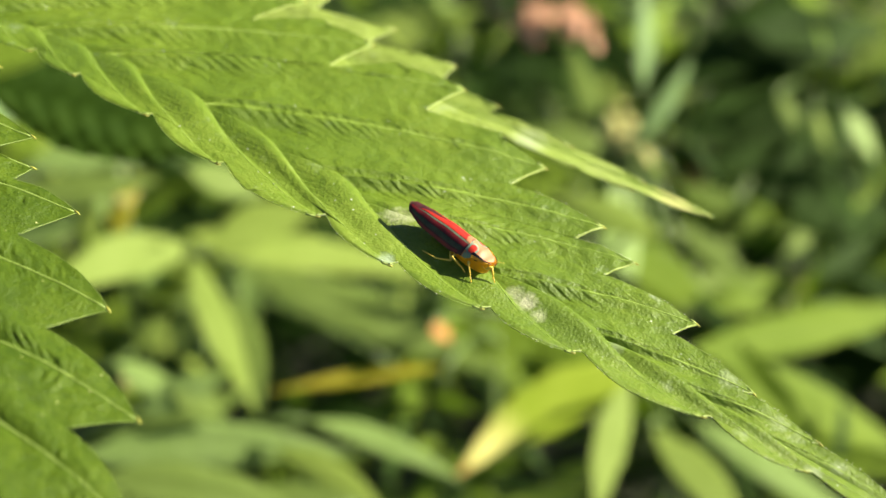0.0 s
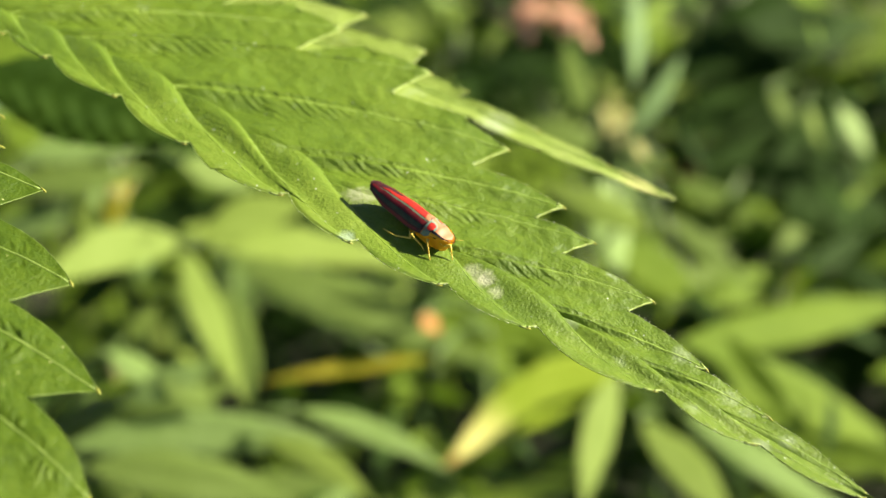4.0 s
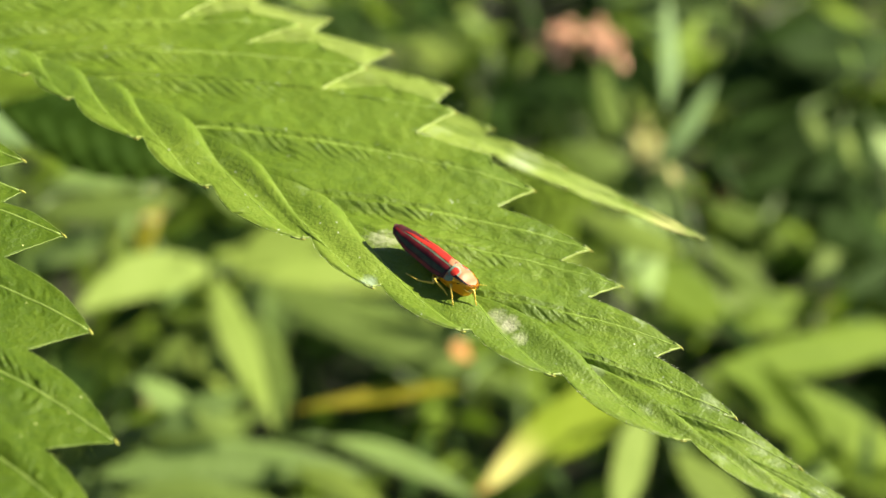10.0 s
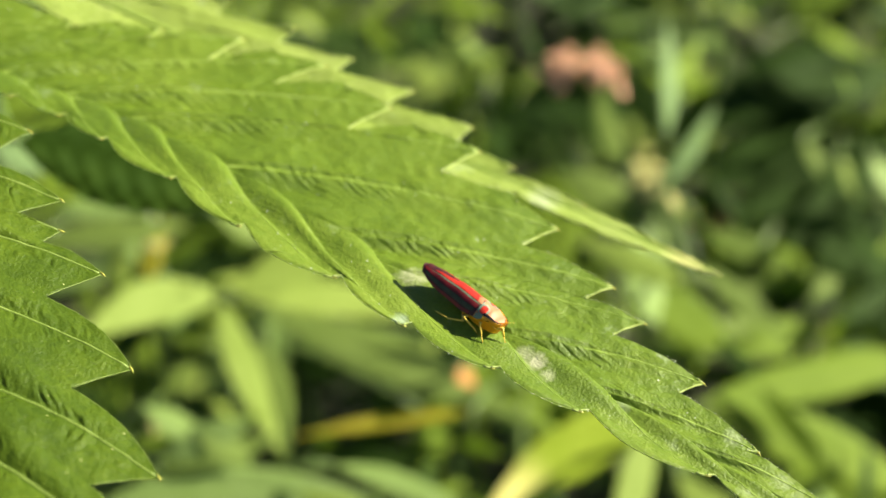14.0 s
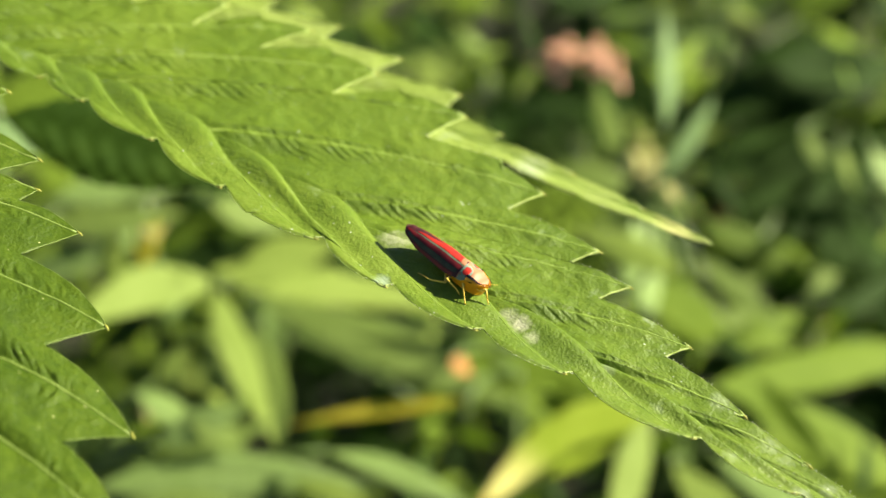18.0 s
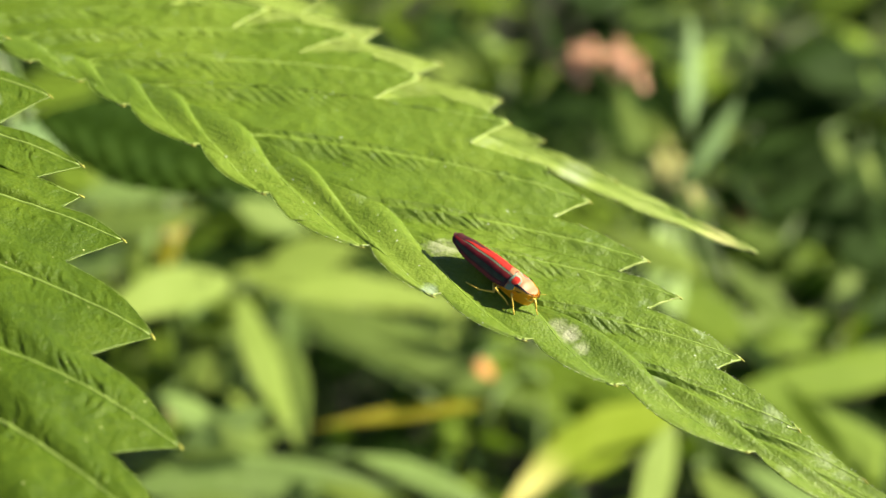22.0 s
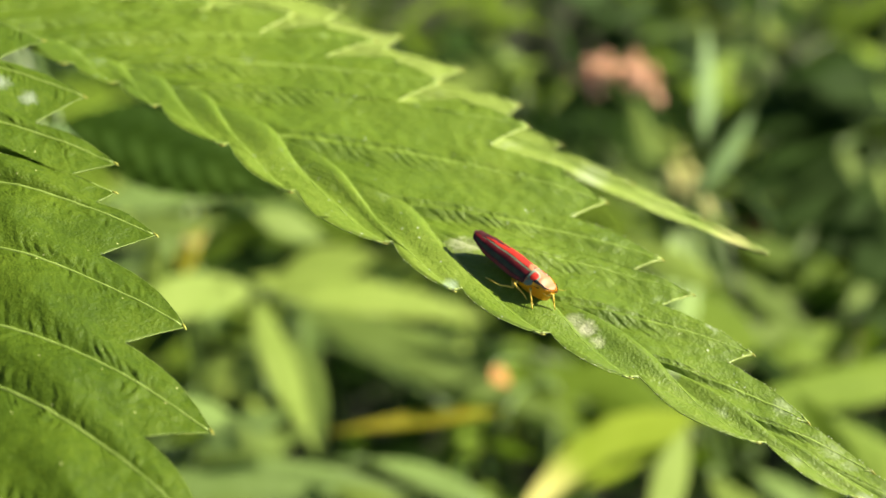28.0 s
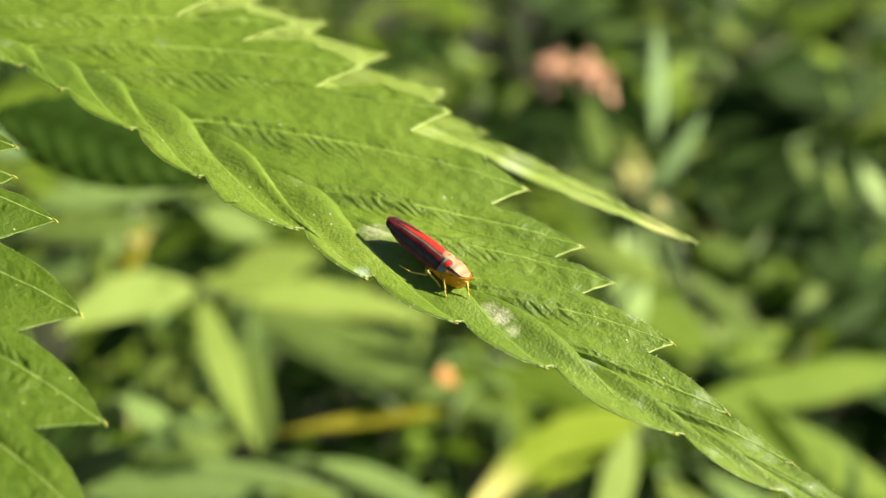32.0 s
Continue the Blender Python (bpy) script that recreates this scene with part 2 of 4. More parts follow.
FAR = {
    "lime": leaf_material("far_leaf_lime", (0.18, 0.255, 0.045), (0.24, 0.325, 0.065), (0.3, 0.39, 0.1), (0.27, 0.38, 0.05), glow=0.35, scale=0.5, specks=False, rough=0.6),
    # lime for sun-facing leaves: colour darkened by a quarter to temper their light
    "lime_sun": leaf_material("far_leaf_lime_dimmed", (0.135, 0.195, 0.035), (0.18, 0.25, 0.052), (0.235, 0.31, 0.08), (0.21, 0.3, 0.042), glow=0.35, scale=0.5, specks=False, rough=0.6),
    "green": leaf_material("far_leaf_green", (0.09, 0.15, 0.012), (0.13, 0.2, 0.02), (0.18, 0.26, 0.03), (0.16, 0.27, 0.015), glow=0.3, scale=0.5, specks=False, rough=0.6),
    # leaves in background shade: the shade is put into this near-black green
    "dark": leaf_material("far_leaf_dark_for_shade", (0.011, 0.026, 0.003), (0.018, 0.04, 0.005), (0.03, 0.06, 0.008), (0.03, 0.075, 0.004), glow=0.2, scale=0.5, specks=False, rough=0.7),
    "pale": leaf_material("far_leaf_pale", (0.15, 0.24, 0.055), (0.22, 0.32, 0.095), (0.3, 0.41, 0.16), (0.24, 0.36, 0.08), glow=0.3, scale=0.5, specks=False, rough=0.45),
    "sage": leaf_material("far_leaf_sage", (0.12, 0.18, 0.035), (0.165, 0.235, 0.055), (0.22, 0.3, 0.09), (0.19, 0.29, 0.045), glow=0.35, scale=0.5, specks=False, rough=0.5),
    "moss": leaf_material("far_leaf_moss", (0.05, 0.088, 0.008), (0.075, 0.12, 0.012), (0.1, 0.155, 0.02), (0.1, 0.17, 0.012), glow=0.3, scale=0.5, specks=False, rough=0.6),
    "yellow": leaf_material("far_leaf_yellow", (0.32, 0.29, 0.025), (0.46, 0.41, 0.035), (0.58, 0.52, 0.08), (0.45, 0.42, 0.04), glow=0.35, scale=0.5, specks=False, rough=0.6),
    # leaf under the main one: its shadow is put into the colour
    "shade": leaf_material("far_leaf_painted_shade", (0.010, 0.028, 0.002), (0.020, 0.046, 0.003), (0.036, 0.068, 0.005), (0.05, 0.11, 0.004), glow=0.25, scale=0.5, specks=False, rough=0.7),
    "teal": leaf_material("far_leaf_teal", (0.14, 0.24, 0.08), (0.21, 0.32, 0.13), (0.29, 0.4, 0.19), (0.2, 0.32, 0.08), glow=0.3, scale=0.5, specks=False, rough=0.5),
    "rust": leaf_material("far_leaf_rust", (0.36, 0.16, 0.05), (0.48, 0.24, 0.08), (0.56, 0.31, 0.12), (0.44, 0.21, 0.07), glow=0.3, scale=0.5, specks=False, rough=0.6),
    "brown": leaf_material("far_leaf_brown", (0.2, 0.1, 0.04), (0.36, 0.18, 0.08), (0.5, 0.27, 0.14), (0.4, 0.2, 0.08), glow=0.2, scale=0.5, specks=False, rough=0.6),
    "pink": leaf_material("far_leaf_pink", (0.62, 0.32, 0.2), (0.76, 0.45, 0.3), (0.84, 0.55, 0.42), (0.5, 0.25, 0.16), glow=0.2, scale=0.5, specks=False, rough=0.6),
    "tipped": leaf_material("far_leaf_yellow_tip", (0.19, 0.27, 0.02), (0.26, 0.35, 0.03), (0.32, 0.41, 0.05), (0.34, 0.46, 0.02), glow=0.4, scale=0.5, specks=False, rough=0.6, stains=[((0.0395, -0.001, -0.001), 0.011, 1.0, (0.82, 0.76, 0.26)), ((0.0455, 0.0, 0.0), 0.0036, 0.9, (0.5, 0.22, 0.1))]),
    "bud": leaf_material("far_bud", (0.36, 0.36, 0.12), (0.48, 0.46, 0.18), (0.55, 0.52, 0.25), (0.4, 0.4, 0.15), glow=0.2, scale=0.5, specks=False, rough=0.6),
}
FAR["sage_sun"] = FAR["sage"]
STEM = plain_material("stem_green", (0.08, 0.13, 0.025), (0.05, 0.085, 0.015), rough=0.5, scale=150)
SOIL = plain_material("soil", (0.035, 0.04, 0.014), (0.014, 0.018, 0.007), rough=0.95, scale=40, bump=0.8, depth=0.01, detail=8)


# ---- mesh helpers ----
def part(name, bm, material, parent, label="", smooth=True):
    me = bpy.data.meshes.new(name)
    bm.to_mesh(me)
    bm.free()
    me.materials.append(material)
    if smooth:
        me.shade_smooth()
    ob = new(name, me)
    if parent:
        ob.parent = parent
    return tagged(ob, label) if label else ob


def mesh_part(name, verts, faces, material, parent, label=""):
    me = bpy.data.meshes.new(name)
    me.from_pydata([tuple(v) for v in verts], [], faces)
    me.materials.append(material)
    me.shade_smooth()
    ob = new(name, me)
    if parent:
        ob.parent = parent
    return tagged(ob, label) if label else ob


def tube(points, radii, sides=6):
    """Verts and faces of a round tube along points, closed at both ends."""
    verts, faces = [], []
    n = len(points)
    for i, p in enumerate(points):
        p = Vector(p)
        d = (Vector(points[min(i + 1, n - 1)]) - Vector(points[max(i - 1, 0)]))
        d = d.normalized() if d.length > 1e-9 else Vector((1, 0, 0))
        a = d.cross(Vector((0.13, 0.21, 1))).normalized()
        b = d.cross(a)
        r = radii[i] if hasattr(radii, "__len__") else radii
        for k in range(sides):
            w = 2 * math.pi * k / sides
            verts.append(p + r * (math.cos(w) * a + math.sin(w) * b))
    for i in range(n - 1):
        for k in range(sides):
            j = (k + 1) % sides
            faces.append((i * sides + k, i * sides + j, (i + 1) * sides + j, (i + 1) * sides + k))
    faces.append(tuple(range(sides))[::-1])
    faces.append(tuple(range((n - 1) * sides, n * sides)))
    return verts, faces


def tube_part(name, points, radii, material, parent, sides=6, label=""):
    return mesh_part(name, *tube(points, radii, sides), material, parent, label)


def lerp(a, b, s):
    return a + (b - a) * s


def bow(a, b, s, amount):
    """A point between a and b, pushed sideways by amount of their distance at the middle."""
    d = b - a
    return lerp(a, b, s) + np.array((-d[1], d[0])) * (amount * 4 * s * (1 - s))


# ---- a serrated leaflet ----
def half_blade(teeth, first, side, shape, rows=64, cols=16):
    """One half of a leaflet, in mm. teeth: base along the midrib, tip u, tip v, notch u, notch v.
    Returns points, faces, the margin line, and the vein lines, each as (u, v, height)."""
    verts, faces, margin, veins = [], [], [], []
    bases = [t[0] for t in teeth]
    ends = [first[2]] + [(bases[i] + bases[i + 1]) / 2 for i in range(len(teeth) - 1)] + [shape["apex"]]
    notch = [np.array(first[:2])] + [np.array(t[3:5]) for t in teeth]
    mid, height = shape["mid"], shape["height"]
    for i, t in enumerate(teeth):
        base, tip = np.array((t[0], mid(t[0]) * side)), np.array(t[1:3])
        lo0, lo1 = np.array((ends[i], mid(ends[i]) * side)), notch[i]
        hi0, hi1 = np.array((ends[i + 1], mid(ends[i + 1]) * side)), notch[i + 1]
        axis = tip - base
        length = np.linalg.norm(axis)
        turn = int(0.74 * rows) / rows
        early = shape.get("early", {1: 1.0, -1: 1.0})[side]
        start = len(verts)
        for r in range(rows + 1):
            s = r / rows
            vein = bow(base, tip, s**early, shape["vein_bow"][side])
            edge = []
            for k, (p0, p1) in enumerate(((lo0, lo1), (hi0, hi1))):
                f = turn
                if s <= f:
                    e = bow(p0, p1, (s / f) ** early, shape["vein_bow"][side])
                else:
                    w = (s - f) / (1 - f)
                    e = bow(p1, tip, w, shape["bows"][side][k] + (t[6] if k == 0 and len(t) > 6 else 0.0))
                    if k == 0 and len(t) > 5:
                        spur = (w / t[5]) ** 3 if w <= t[5] else max(0.0, 1 - (w - t[5]) / 0.05)
                        d = (tip - p1) / np.linalg.norm(tip - p1)
                        e = e + (0.55 * np.array((-d[1], d[0])) + 0.5 * d) * spur * (1.0 if side > 0 else 0.45)
                    e = e + 0.03 * np.array((noise.noise((e[0] * 2, e[1] * 2, 3)), noise.noise((e[0] * 2, e[1] * 2, 7))))
                edge.append((e, min(1.0, s / f)))
            for c in range(-cols, cols + 1):
                q = abs(c) / cols
                e, w = edge[0] if c < 0 else edge[1]
                q2 = q**0.85
                p = lerp(vein, e, q2)
                verts.append((p[0], p[1], height(p, q2, float(np.linalg.norm(p - vein)), s, float((p - base) @ axis) / length, w, side, i, c < 0)))
        wide = 2 * cols + 1
        for r in range(rows):
            for c in range(wide - 1):
                a = start + r * wide + c
                quad = (a, a + 1, a + 1 + wide, a + wide)
                faces.append(quad if side > 0 else quad[::-1])
        low = [verts[start + r * wide] for r in range(rows + 1) if r / rows >= turn]
        high = [verts[start + r * wide + wide - 1] for r in range(rows + 1) if r / rows >= turn]
        margin.append((low, high[::-1]))
        veins.append([verts[start + r * wide + cols - (2 if side < 0 and "crest" in shape else 0)] for r in range(rows + 1)])
    return verts, faces, margin, veins


def leaflet(name, parent, m, upper, lower, first_up, first_low, shape, material, label="", rows=64, cols=16, thick=0.07, rib=0.32):
    """A leaflet in the pose m: x along the midrib, y across, z out of the upper face."""
    parts = []
    allv, allf = [], []
    margins, veins = [], []
    fold = shape["fold"]
    for side, teeth, first in ((1, upper, first_up), (-1, lower, first_low)):
        v, f, mg, vn = half_blade(teeth, first, side, shape, rows, cols)
        a = radians(fold[0] if side > 0 else fold[1])

        def out(p):
            hinge = shape["mid"](p[0]) * side
            r = p[1] - hinge
            y, z = hinge + r * math.cos(a) - p[2] * math.sin(a), r * math.sin(a) + p[2] * math.cos(a)
            return (p[0] * MM, side * y * MM, (z + shape["arch"](p[0])) * MM)

        off = len(allv)
        allv += [out(p) for p in v]
        allf += [tuple(k + off for k in q) for q in f]
        margins += [[[out(p) for p in line] for line in pair] for pair in mg]
        veins += [[out(p) for p in line] for line in vn]
    blade = mesh_part(name, allv, allf, material, parent, label)
    blade.matrix_world = m
    bm = bmesh.new()
    bm.from_mesh(blade.data)
    bmesh.ops.remove_doubles(bm, verts=bm.verts, dist=0.002 * MM)
    bm.to_mesh(blade.data)
    bm.free()
    s = blade.modifiers.new("thick", "SOLIDIFY")
    s.thickness, s.offset = thick * MM, -1
    mid = shape["mid"]
    us = np.linspace(first_up[2], shape["apex"], 60)
    pts = [(u * MM, mid(u) * MM, (shape["arch"](u) + 0.02) * MM) for u in us]
    tube_part("midrib", pts, [MM * rib * (1.1 - 0.9 * i / 59) for i in range(60)], VEIN, blade, 8, "pale raised midrib")
    for low, high in margins:
        tube_part("margin", low[::2] + low[-1:], 0.024 * MM, shape.get("edge", VEIN), blade, 5)
        n = len(high)
        tip, lead = Vector(low[-1]), (Vector(low[-1]) - Vector(low[-7])).normalized()
        tube_part("tooth_tip", [tip - lead * 0.35 * MM, tip, tip + lead * 0.28 * MM], [0.05 * MM, 0.1 * MM, 0.03 * MM], TIP, blade, 7, "yellowish point of a leaf tooth")
        tube_part("tooth_edge", low[-5::2] + high[::2], [MM * shape.get("lip", 1.0) * (0.085 - 0.045 * i / n) for i in range(3 + (n + 1) // 2)], shape.get("edge", MARGIN), blade, 6, "pale edge of a leaf tooth")
    if "hairs" in shape:
        rng = random.Random(5)
        hv, hf = [], []
        for low, high in margins:
            for p, q in zip((low + high)[::2], (low + high)[1::2]):
                if p[0] < shape["hairs"] * MM or rng.random() < 0.35:
                    continue
                p = Vector(p).lerp(Vector(q), rng.random())
                out = Vector((rng.gauss(0.2, 0.6), math.copysign(0.8, p.y) + rng.gauss(0, 0.5), rng.gauss(0.5, 0.5))).normalized()
                hair_v, hair_f = tube([p, p + out * MM * rng.uniform(0.06, 0.22)], [0.022 * MM, 0.008 * MM], 3)
                hf += [tuple(k + len(hv) for k in face) for face in hair_f]
                hv += hair_v
        tagged(mesh_part("leaf_hair", hv, hf, HAIR, blade, "fine white hairs along the leaf edge"), kind="stuff")
    for line in veins:
        n = len(line)
        fine = 0.28 if line[-1][1] < 0 and "crest" in shape else 0.62 if line[0][0] > shape.get("thin", 1e3) * MM else 1.0
        line = [(p[0], p[1], p[2] - shape.get("sink", 0.03) * MM) for p in line]
        tube_part("lateral_vein", line[::4], [MM * shape.get("vein", 1.0) * fine * (0.15 - 0.07 * i / n) for i in range(0, n, 4)], shape.get("vein_colour", VEIN), blade, 6)
    return blade


def quilted(pleat, ripple, camber, spread, seed=0.0, taper=(1e3, 1e4), shoulder=0.0, strokes=(1.0, 0.16, 0.9)):
    """Height over a half blade: folds along the side veins, creases along the small veins, and the half's camber.
    A pleat above zero sinks the side veins between pillows, one below zero raises them. taper: where the leaflet flattens, along u."""

    def height(p, q, d, s, along, w, side, i, inner):
        q = min(1.0, q)
        flat = 1 - 0.85 * min(1.0, max(0.0, (p[0] - taper[0] - (0 if side > 0 else 22)) / (taper[1] - taper[0])))
        t = lerp(s, w, q)
        begin = 0.45 if side > 0 else 0.7
        out = max(0.0, t - begin) / (1 - begin)
        env = min(1.0, 0.15 + 1.6 * t) if side > 0 else min(1.0, t / 0.09)
        env *= 1 - out * out * (3 - 2 * out)
        pillow = pleat[side] * (1 - (1 - q) ** (2.0 if side > 0 else 2.6 if inner else 1.35)) * env
        if side < 0:
            roll = max(0.0, q - 0.6) / 0.4 * min(1.0, max(0.0, s - 0.78) / 0.08) if inner else 0.0
            pillow += shoulder * (1 - math.exp(-((p[1] / 0.7) ** 2))) - 0.14 * roll * roll
        wob = noise.noise((p[0] * 0.5, p[1] * 0.5, seed + 11))
        phase = (along - d * strokes[2]) / (1.0 + 0.12 * wob) + 0.35 * noise.noise((p[0] * 0.4, p[1] * 0.4, seed + i))
        saw = phase - math.floor(phase)
        wave = math.sin(2 * math.pi * saw) + 0.45 * math.sin(4 * math.pi * saw + 0.3) + 0.22 * math.sin(6 * math.pi * saw + 0.6)
        gate = noise.noise((p[0] * 0.9, p[1] * 0.9, seed + 21))
        rip = ripple * wave * min(1.0, d / 0.9) ** 1.2 * (1 - q) ** 0.8 * math.exp(-((d / 1.9) ** 2)) * min(1.0, d / max(q, 0.05) / 2.0) ** 2 * min(1, 4 * (1 - s)) * min(1, 6 * s)
        rip *= strokes[0 if inner else 1] * (1.0 if side > 0 else 0.12) * max(0.0, min(1.5, 0.75 + 2.0 * gate))
        rip *= flat * flat
        rip = max(-0.13, min(0.2, rip))
        uneven = 0.22 * noise.noise((p[0] * 0.23, p[1] * 0.23, seed)) + 0.08 * noise.noise((p[0] * 0.9, p[1] * 0.9, seed + 5)) + 0.015 * noise.noise((p[0] * 2.6, p[1] * 2.6, seed + 9))
        v = p[1] / spread[side]
        return flat * (pillow + rip + camber[side] * (16 * v * v * (1 - v) ** 2 if side > 0 else 4 * v * (1 - v))) + uneven * min(1, abs(p[1]))

    return height


def smooth(x, a, b):
    x = min(1.0, max(0.0, (x - a) / (b - a)))
    return x * x * (3 - 2 * x)


def pleated(amount, ripple, seed=0.0, taper=(30.0, 58.0), edge=0.92, shoulder=0.55, bend=lambda u: 0.0075 * u * u if u < 0 else 0.0):
    """Height over a half blade, in folds from side vein to side vein. Lower half: each fold swells from one vein towards
    the next and drops there, like roof tiles. Upper half: the veins are ridges, steep on the side of the tip.
    amount and ripple: (upper half, lower half); ripple: fine creases."""

    def height(p, q, d, s, along, w, side, i, inner):
        k = 0 if side > 0 else 1
        q = min(1.0, q)
        seam = lerp(0.5, 0.06, w) if side < 0 else 0.5
        x = 1 - q * (1 - seam) if inner else q * seam
        span = d / max(q, 0.08)
        thin = 1 - 0.7 * smooth(p[0], *taper)
        if side > 0:
            env = smooth(s, -0.02, 0.05) * (1 - 0.75 * smooth(s, 0.1, 0.6)) * (1 - smooth(s, 0.75, 1.0))
            z = amount[0] * (1 - smooth(x, 0.0, 0.3) + smooth(x, 0.36, 1.0)) * env * min(1.2, span / 2.6)
            z -= 0.0 if inner else 0.35 * math.exp(-s / 0.12) * smooth(s, 0.0, 0.03) * math.sin(math.pi * q)
        else:
            env = smooth(s, -0.01, 0.05) * (1 - 0.88 * smooth(s, 0.1, 0.62)) * (0.35 + 0.65 * smooth(p[0], -16.0, 2.0))
            z = amount[1] * (1 - (1 - min(1.0, x / 0.66)) ** 2.0 - 0.42 * max(0.0, (x - 0.66) / (edge - 0.66)) ** 1.6) * (1 - smooth(x, edge, 1.0)) * env
            z *= lerp(1.0, min(1.0, span / 2.2), w) if inner else 1.0
            z += shoulder * smooth(p[1] - bend(p[0]), 0.0, 0.9) * (1 - 0.6 * smooth(s, 0.4, 1.0))
            z -= 0.1 * smooth(q, 0.8, 1.0) * smooth(s, 0.74, 0.8) if inner else 0.0
        wob = noise.noise((p[0] * 0.5, p[1] * 0.5, seed + 11))
        phase = (along - d * 0.95) / 1.08 + 0.5 * wob + 0.5 * noise.noise((p[0] * 0.4, p[1] * 0.4, seed + i))
        wave = math.sin(2 * math.pi * phase) + 0.4 * math.sin(4 * math.pi * phase + 0.4)
        gate = noise.noise((p[0] * 0.8, p[1] * 0.8, seed + 21))
        reach = 2.8 if inner else 3.4 * (1 - smooth(s, 0.2, 0.55)) + 0.9
        rip = wave * smooth(d, 0.05, 0.55) * math.exp(-((d / reach) ** 2)) * min(1, 4 * (1 - s)) * min(1, 7 * s) * smooth(1 - q, 0.0, 0.25)
        rip *= max(0.0, min(1.4, 0.95 + 1.5 * gate)) * (1.0 if inner else 0.75) * ripple[k] * min(1.0, span / 2.2) ** 1.5 * (1 - 0.55 * smooth(p[0], 8.0, 34.0))
        rip = max(-0.033, min(0.06, rip))
        uneven = 0.2 * noise.noise((p[0] * 0.23, p[1] * 0.23, seed)) + (0.1, 0.03)[k] * noise.noise((p[0] * 0.9, p[1] * 0.9, seed + 5)) + (0.02, 0.008)[k] * noise.noise((p[0] * 2.6, p[1] * 2.6, seed + 9))
        return thin * (z + rip) + uneven * min(1, abs(p[1]))

    return height


def basis(origin, x, y):
    """A pose from an origin, its x direction and a y direction near square to it."""
    x = Vector(x).normalized()
    z = x.cross(Vector(y)).normalized()
    y = z.cross(x)
    return Matrix(((x.x, y.x, z.x, origin[0]), (x.y, y.y, z.y, origin[1]), (x.z, y.z, z.z, origin[2]), (0, 0, 0, 1)))


# ---- the leaf with the insect: a long serrated leaflet, another behind it ----
hemp_leaf = tagged(new("hemp_leaf"), "serrated light green hemp leaf with quilted sunlit leaflets", "leaf")
MAIN = basis((-0.01939, 0.09757, 0.53779), (0.8144, -0.5572, -0.1624), (0.5702, 0.8202, 0.0452))
MAIN_UP = [
    (-38.0, -23.0, 6.0, -23.5, 4.4),
    (-34.0, -16.8, 10.6, -17.0, 7.8, 0.5, 0.04),
    (-28.0, -10.6, 14.7, -10.8, 10.3, 0.5, 0.06),
    (-22.8, -2.5, 16.7, -4.3, 11.6, 0.5, 0.08),
    (-16.7, 5.5, 15.9, 4.4, 10.0, 0.52, 0.1),
    (-10.6, 14.7, 16.3, 13.9, 11.9, 0.48, 0.13),
    (-0.6, 25.0, 12.8, 23.9, 9.3, 0.52, 0.02),
    (11.6, 32.0, 10.0, 30.9, 7.6),
    (18.5, 35.8, 8.3, 34.6, 5.7),
    (28.0, 42.3, 6.0, 41.3, 4.0),
    (36.3, 48.5, 2.7, 47.8, 2.35),
    (44.0, 54.0, 1.75, 53.5, 1.55),
    (51.0, 62.0, 0.2, 62.4, 0.05),
]
MAIN_LOW = [
    (-38.0, -25.0, 6.0, -24.3, 5.6),
    (-27.0, -18.0, 6.4, -17.4, 5.9),
    (-20.0, -13.2, 5.4, -12.8, 5.0),
    (-15.4, -8.1, 5.7, -7.7, 5.3),
    (-11.2, -0.5, 5.8, -0.1, 5.4),
    (-6.6, 7.2, 6.3, 7.5, 6.0),
    (0.2, 16.1, 5.6, 16.5, 5.2, 0.36, 0.03),
    (7.3, 23.0, 6.1, 23.3, 5.6),
    (15.6, 30.2, 5.0, 30.6, 4.6),
    (26.5, 37.1, 3.8, 37.5, 3.3),
    (36.5, 46.8, 2.4, 47.2, 2.0),
    (45.0, 54.2, 1.7, 54.6, 1.4),
    (50.0, 62.0, 0.2, 62.4, 0.05),
]
main_shape = {
    "apex": 62.5,
    "mid": lambda u: -0.0075 * u * u if u < 0 else 0.0,
    "arch": lambda u: 0.0,
    "fold": (0.0, 21.0),
    "sink": 0.0,
    "hairs": 12.0,
    "thin": 17.0,
    "vein_bow": {1: 0.045, -1: 0.07},
    "bows": {1: (0.055, 0.04), -1: (0.15, 0.03)},
    "early": {1: 0.85, -1: 0.8},
    "height": pleated((0.42, 1.0), (0.06, 0.014)),
    "crest": True,
}
main_leaflet = leaflet("leaflet", hemp_leaf, MAIN, MAIN_UP, MAIN_LOW, (-38.0, 1.5, -42.0), (-38.0, 1.5, -42.0), main_shape, LEAF, "bright green leaflet with serrated edge and sunken side veins", 190, 15, rib=0.24)

BEHIND = basis((-0.00414, 0.11129, 0.53204), (0.8866, -0.4218, -0.1899), (0.4504, 0.8807, 0.1467))
BACK_UP = [
    (-44.0, -24.0, 6.2, -24.5, 3.2),
    (-36.0, -16.5, 6.3, -17.2, 3.1),
    (-29.0, -9.8, 5.7, -10.5, 2.4),
    (-21.0, -2.9, 5.2, -4.1, 2.2),
    (-13.0, 4.0, 3.9, 3.7, 1.4),
    (-4.0, 9.5, 1.6, 9.1, 0.8),
    (5.0, 17.0, 0.85, 16.6, 0.75),
    (14.0, 24.0, 0.42, 23.6, 0.36),
    (21.0, 30.2, 0.05, 30.5, 0.02),
]
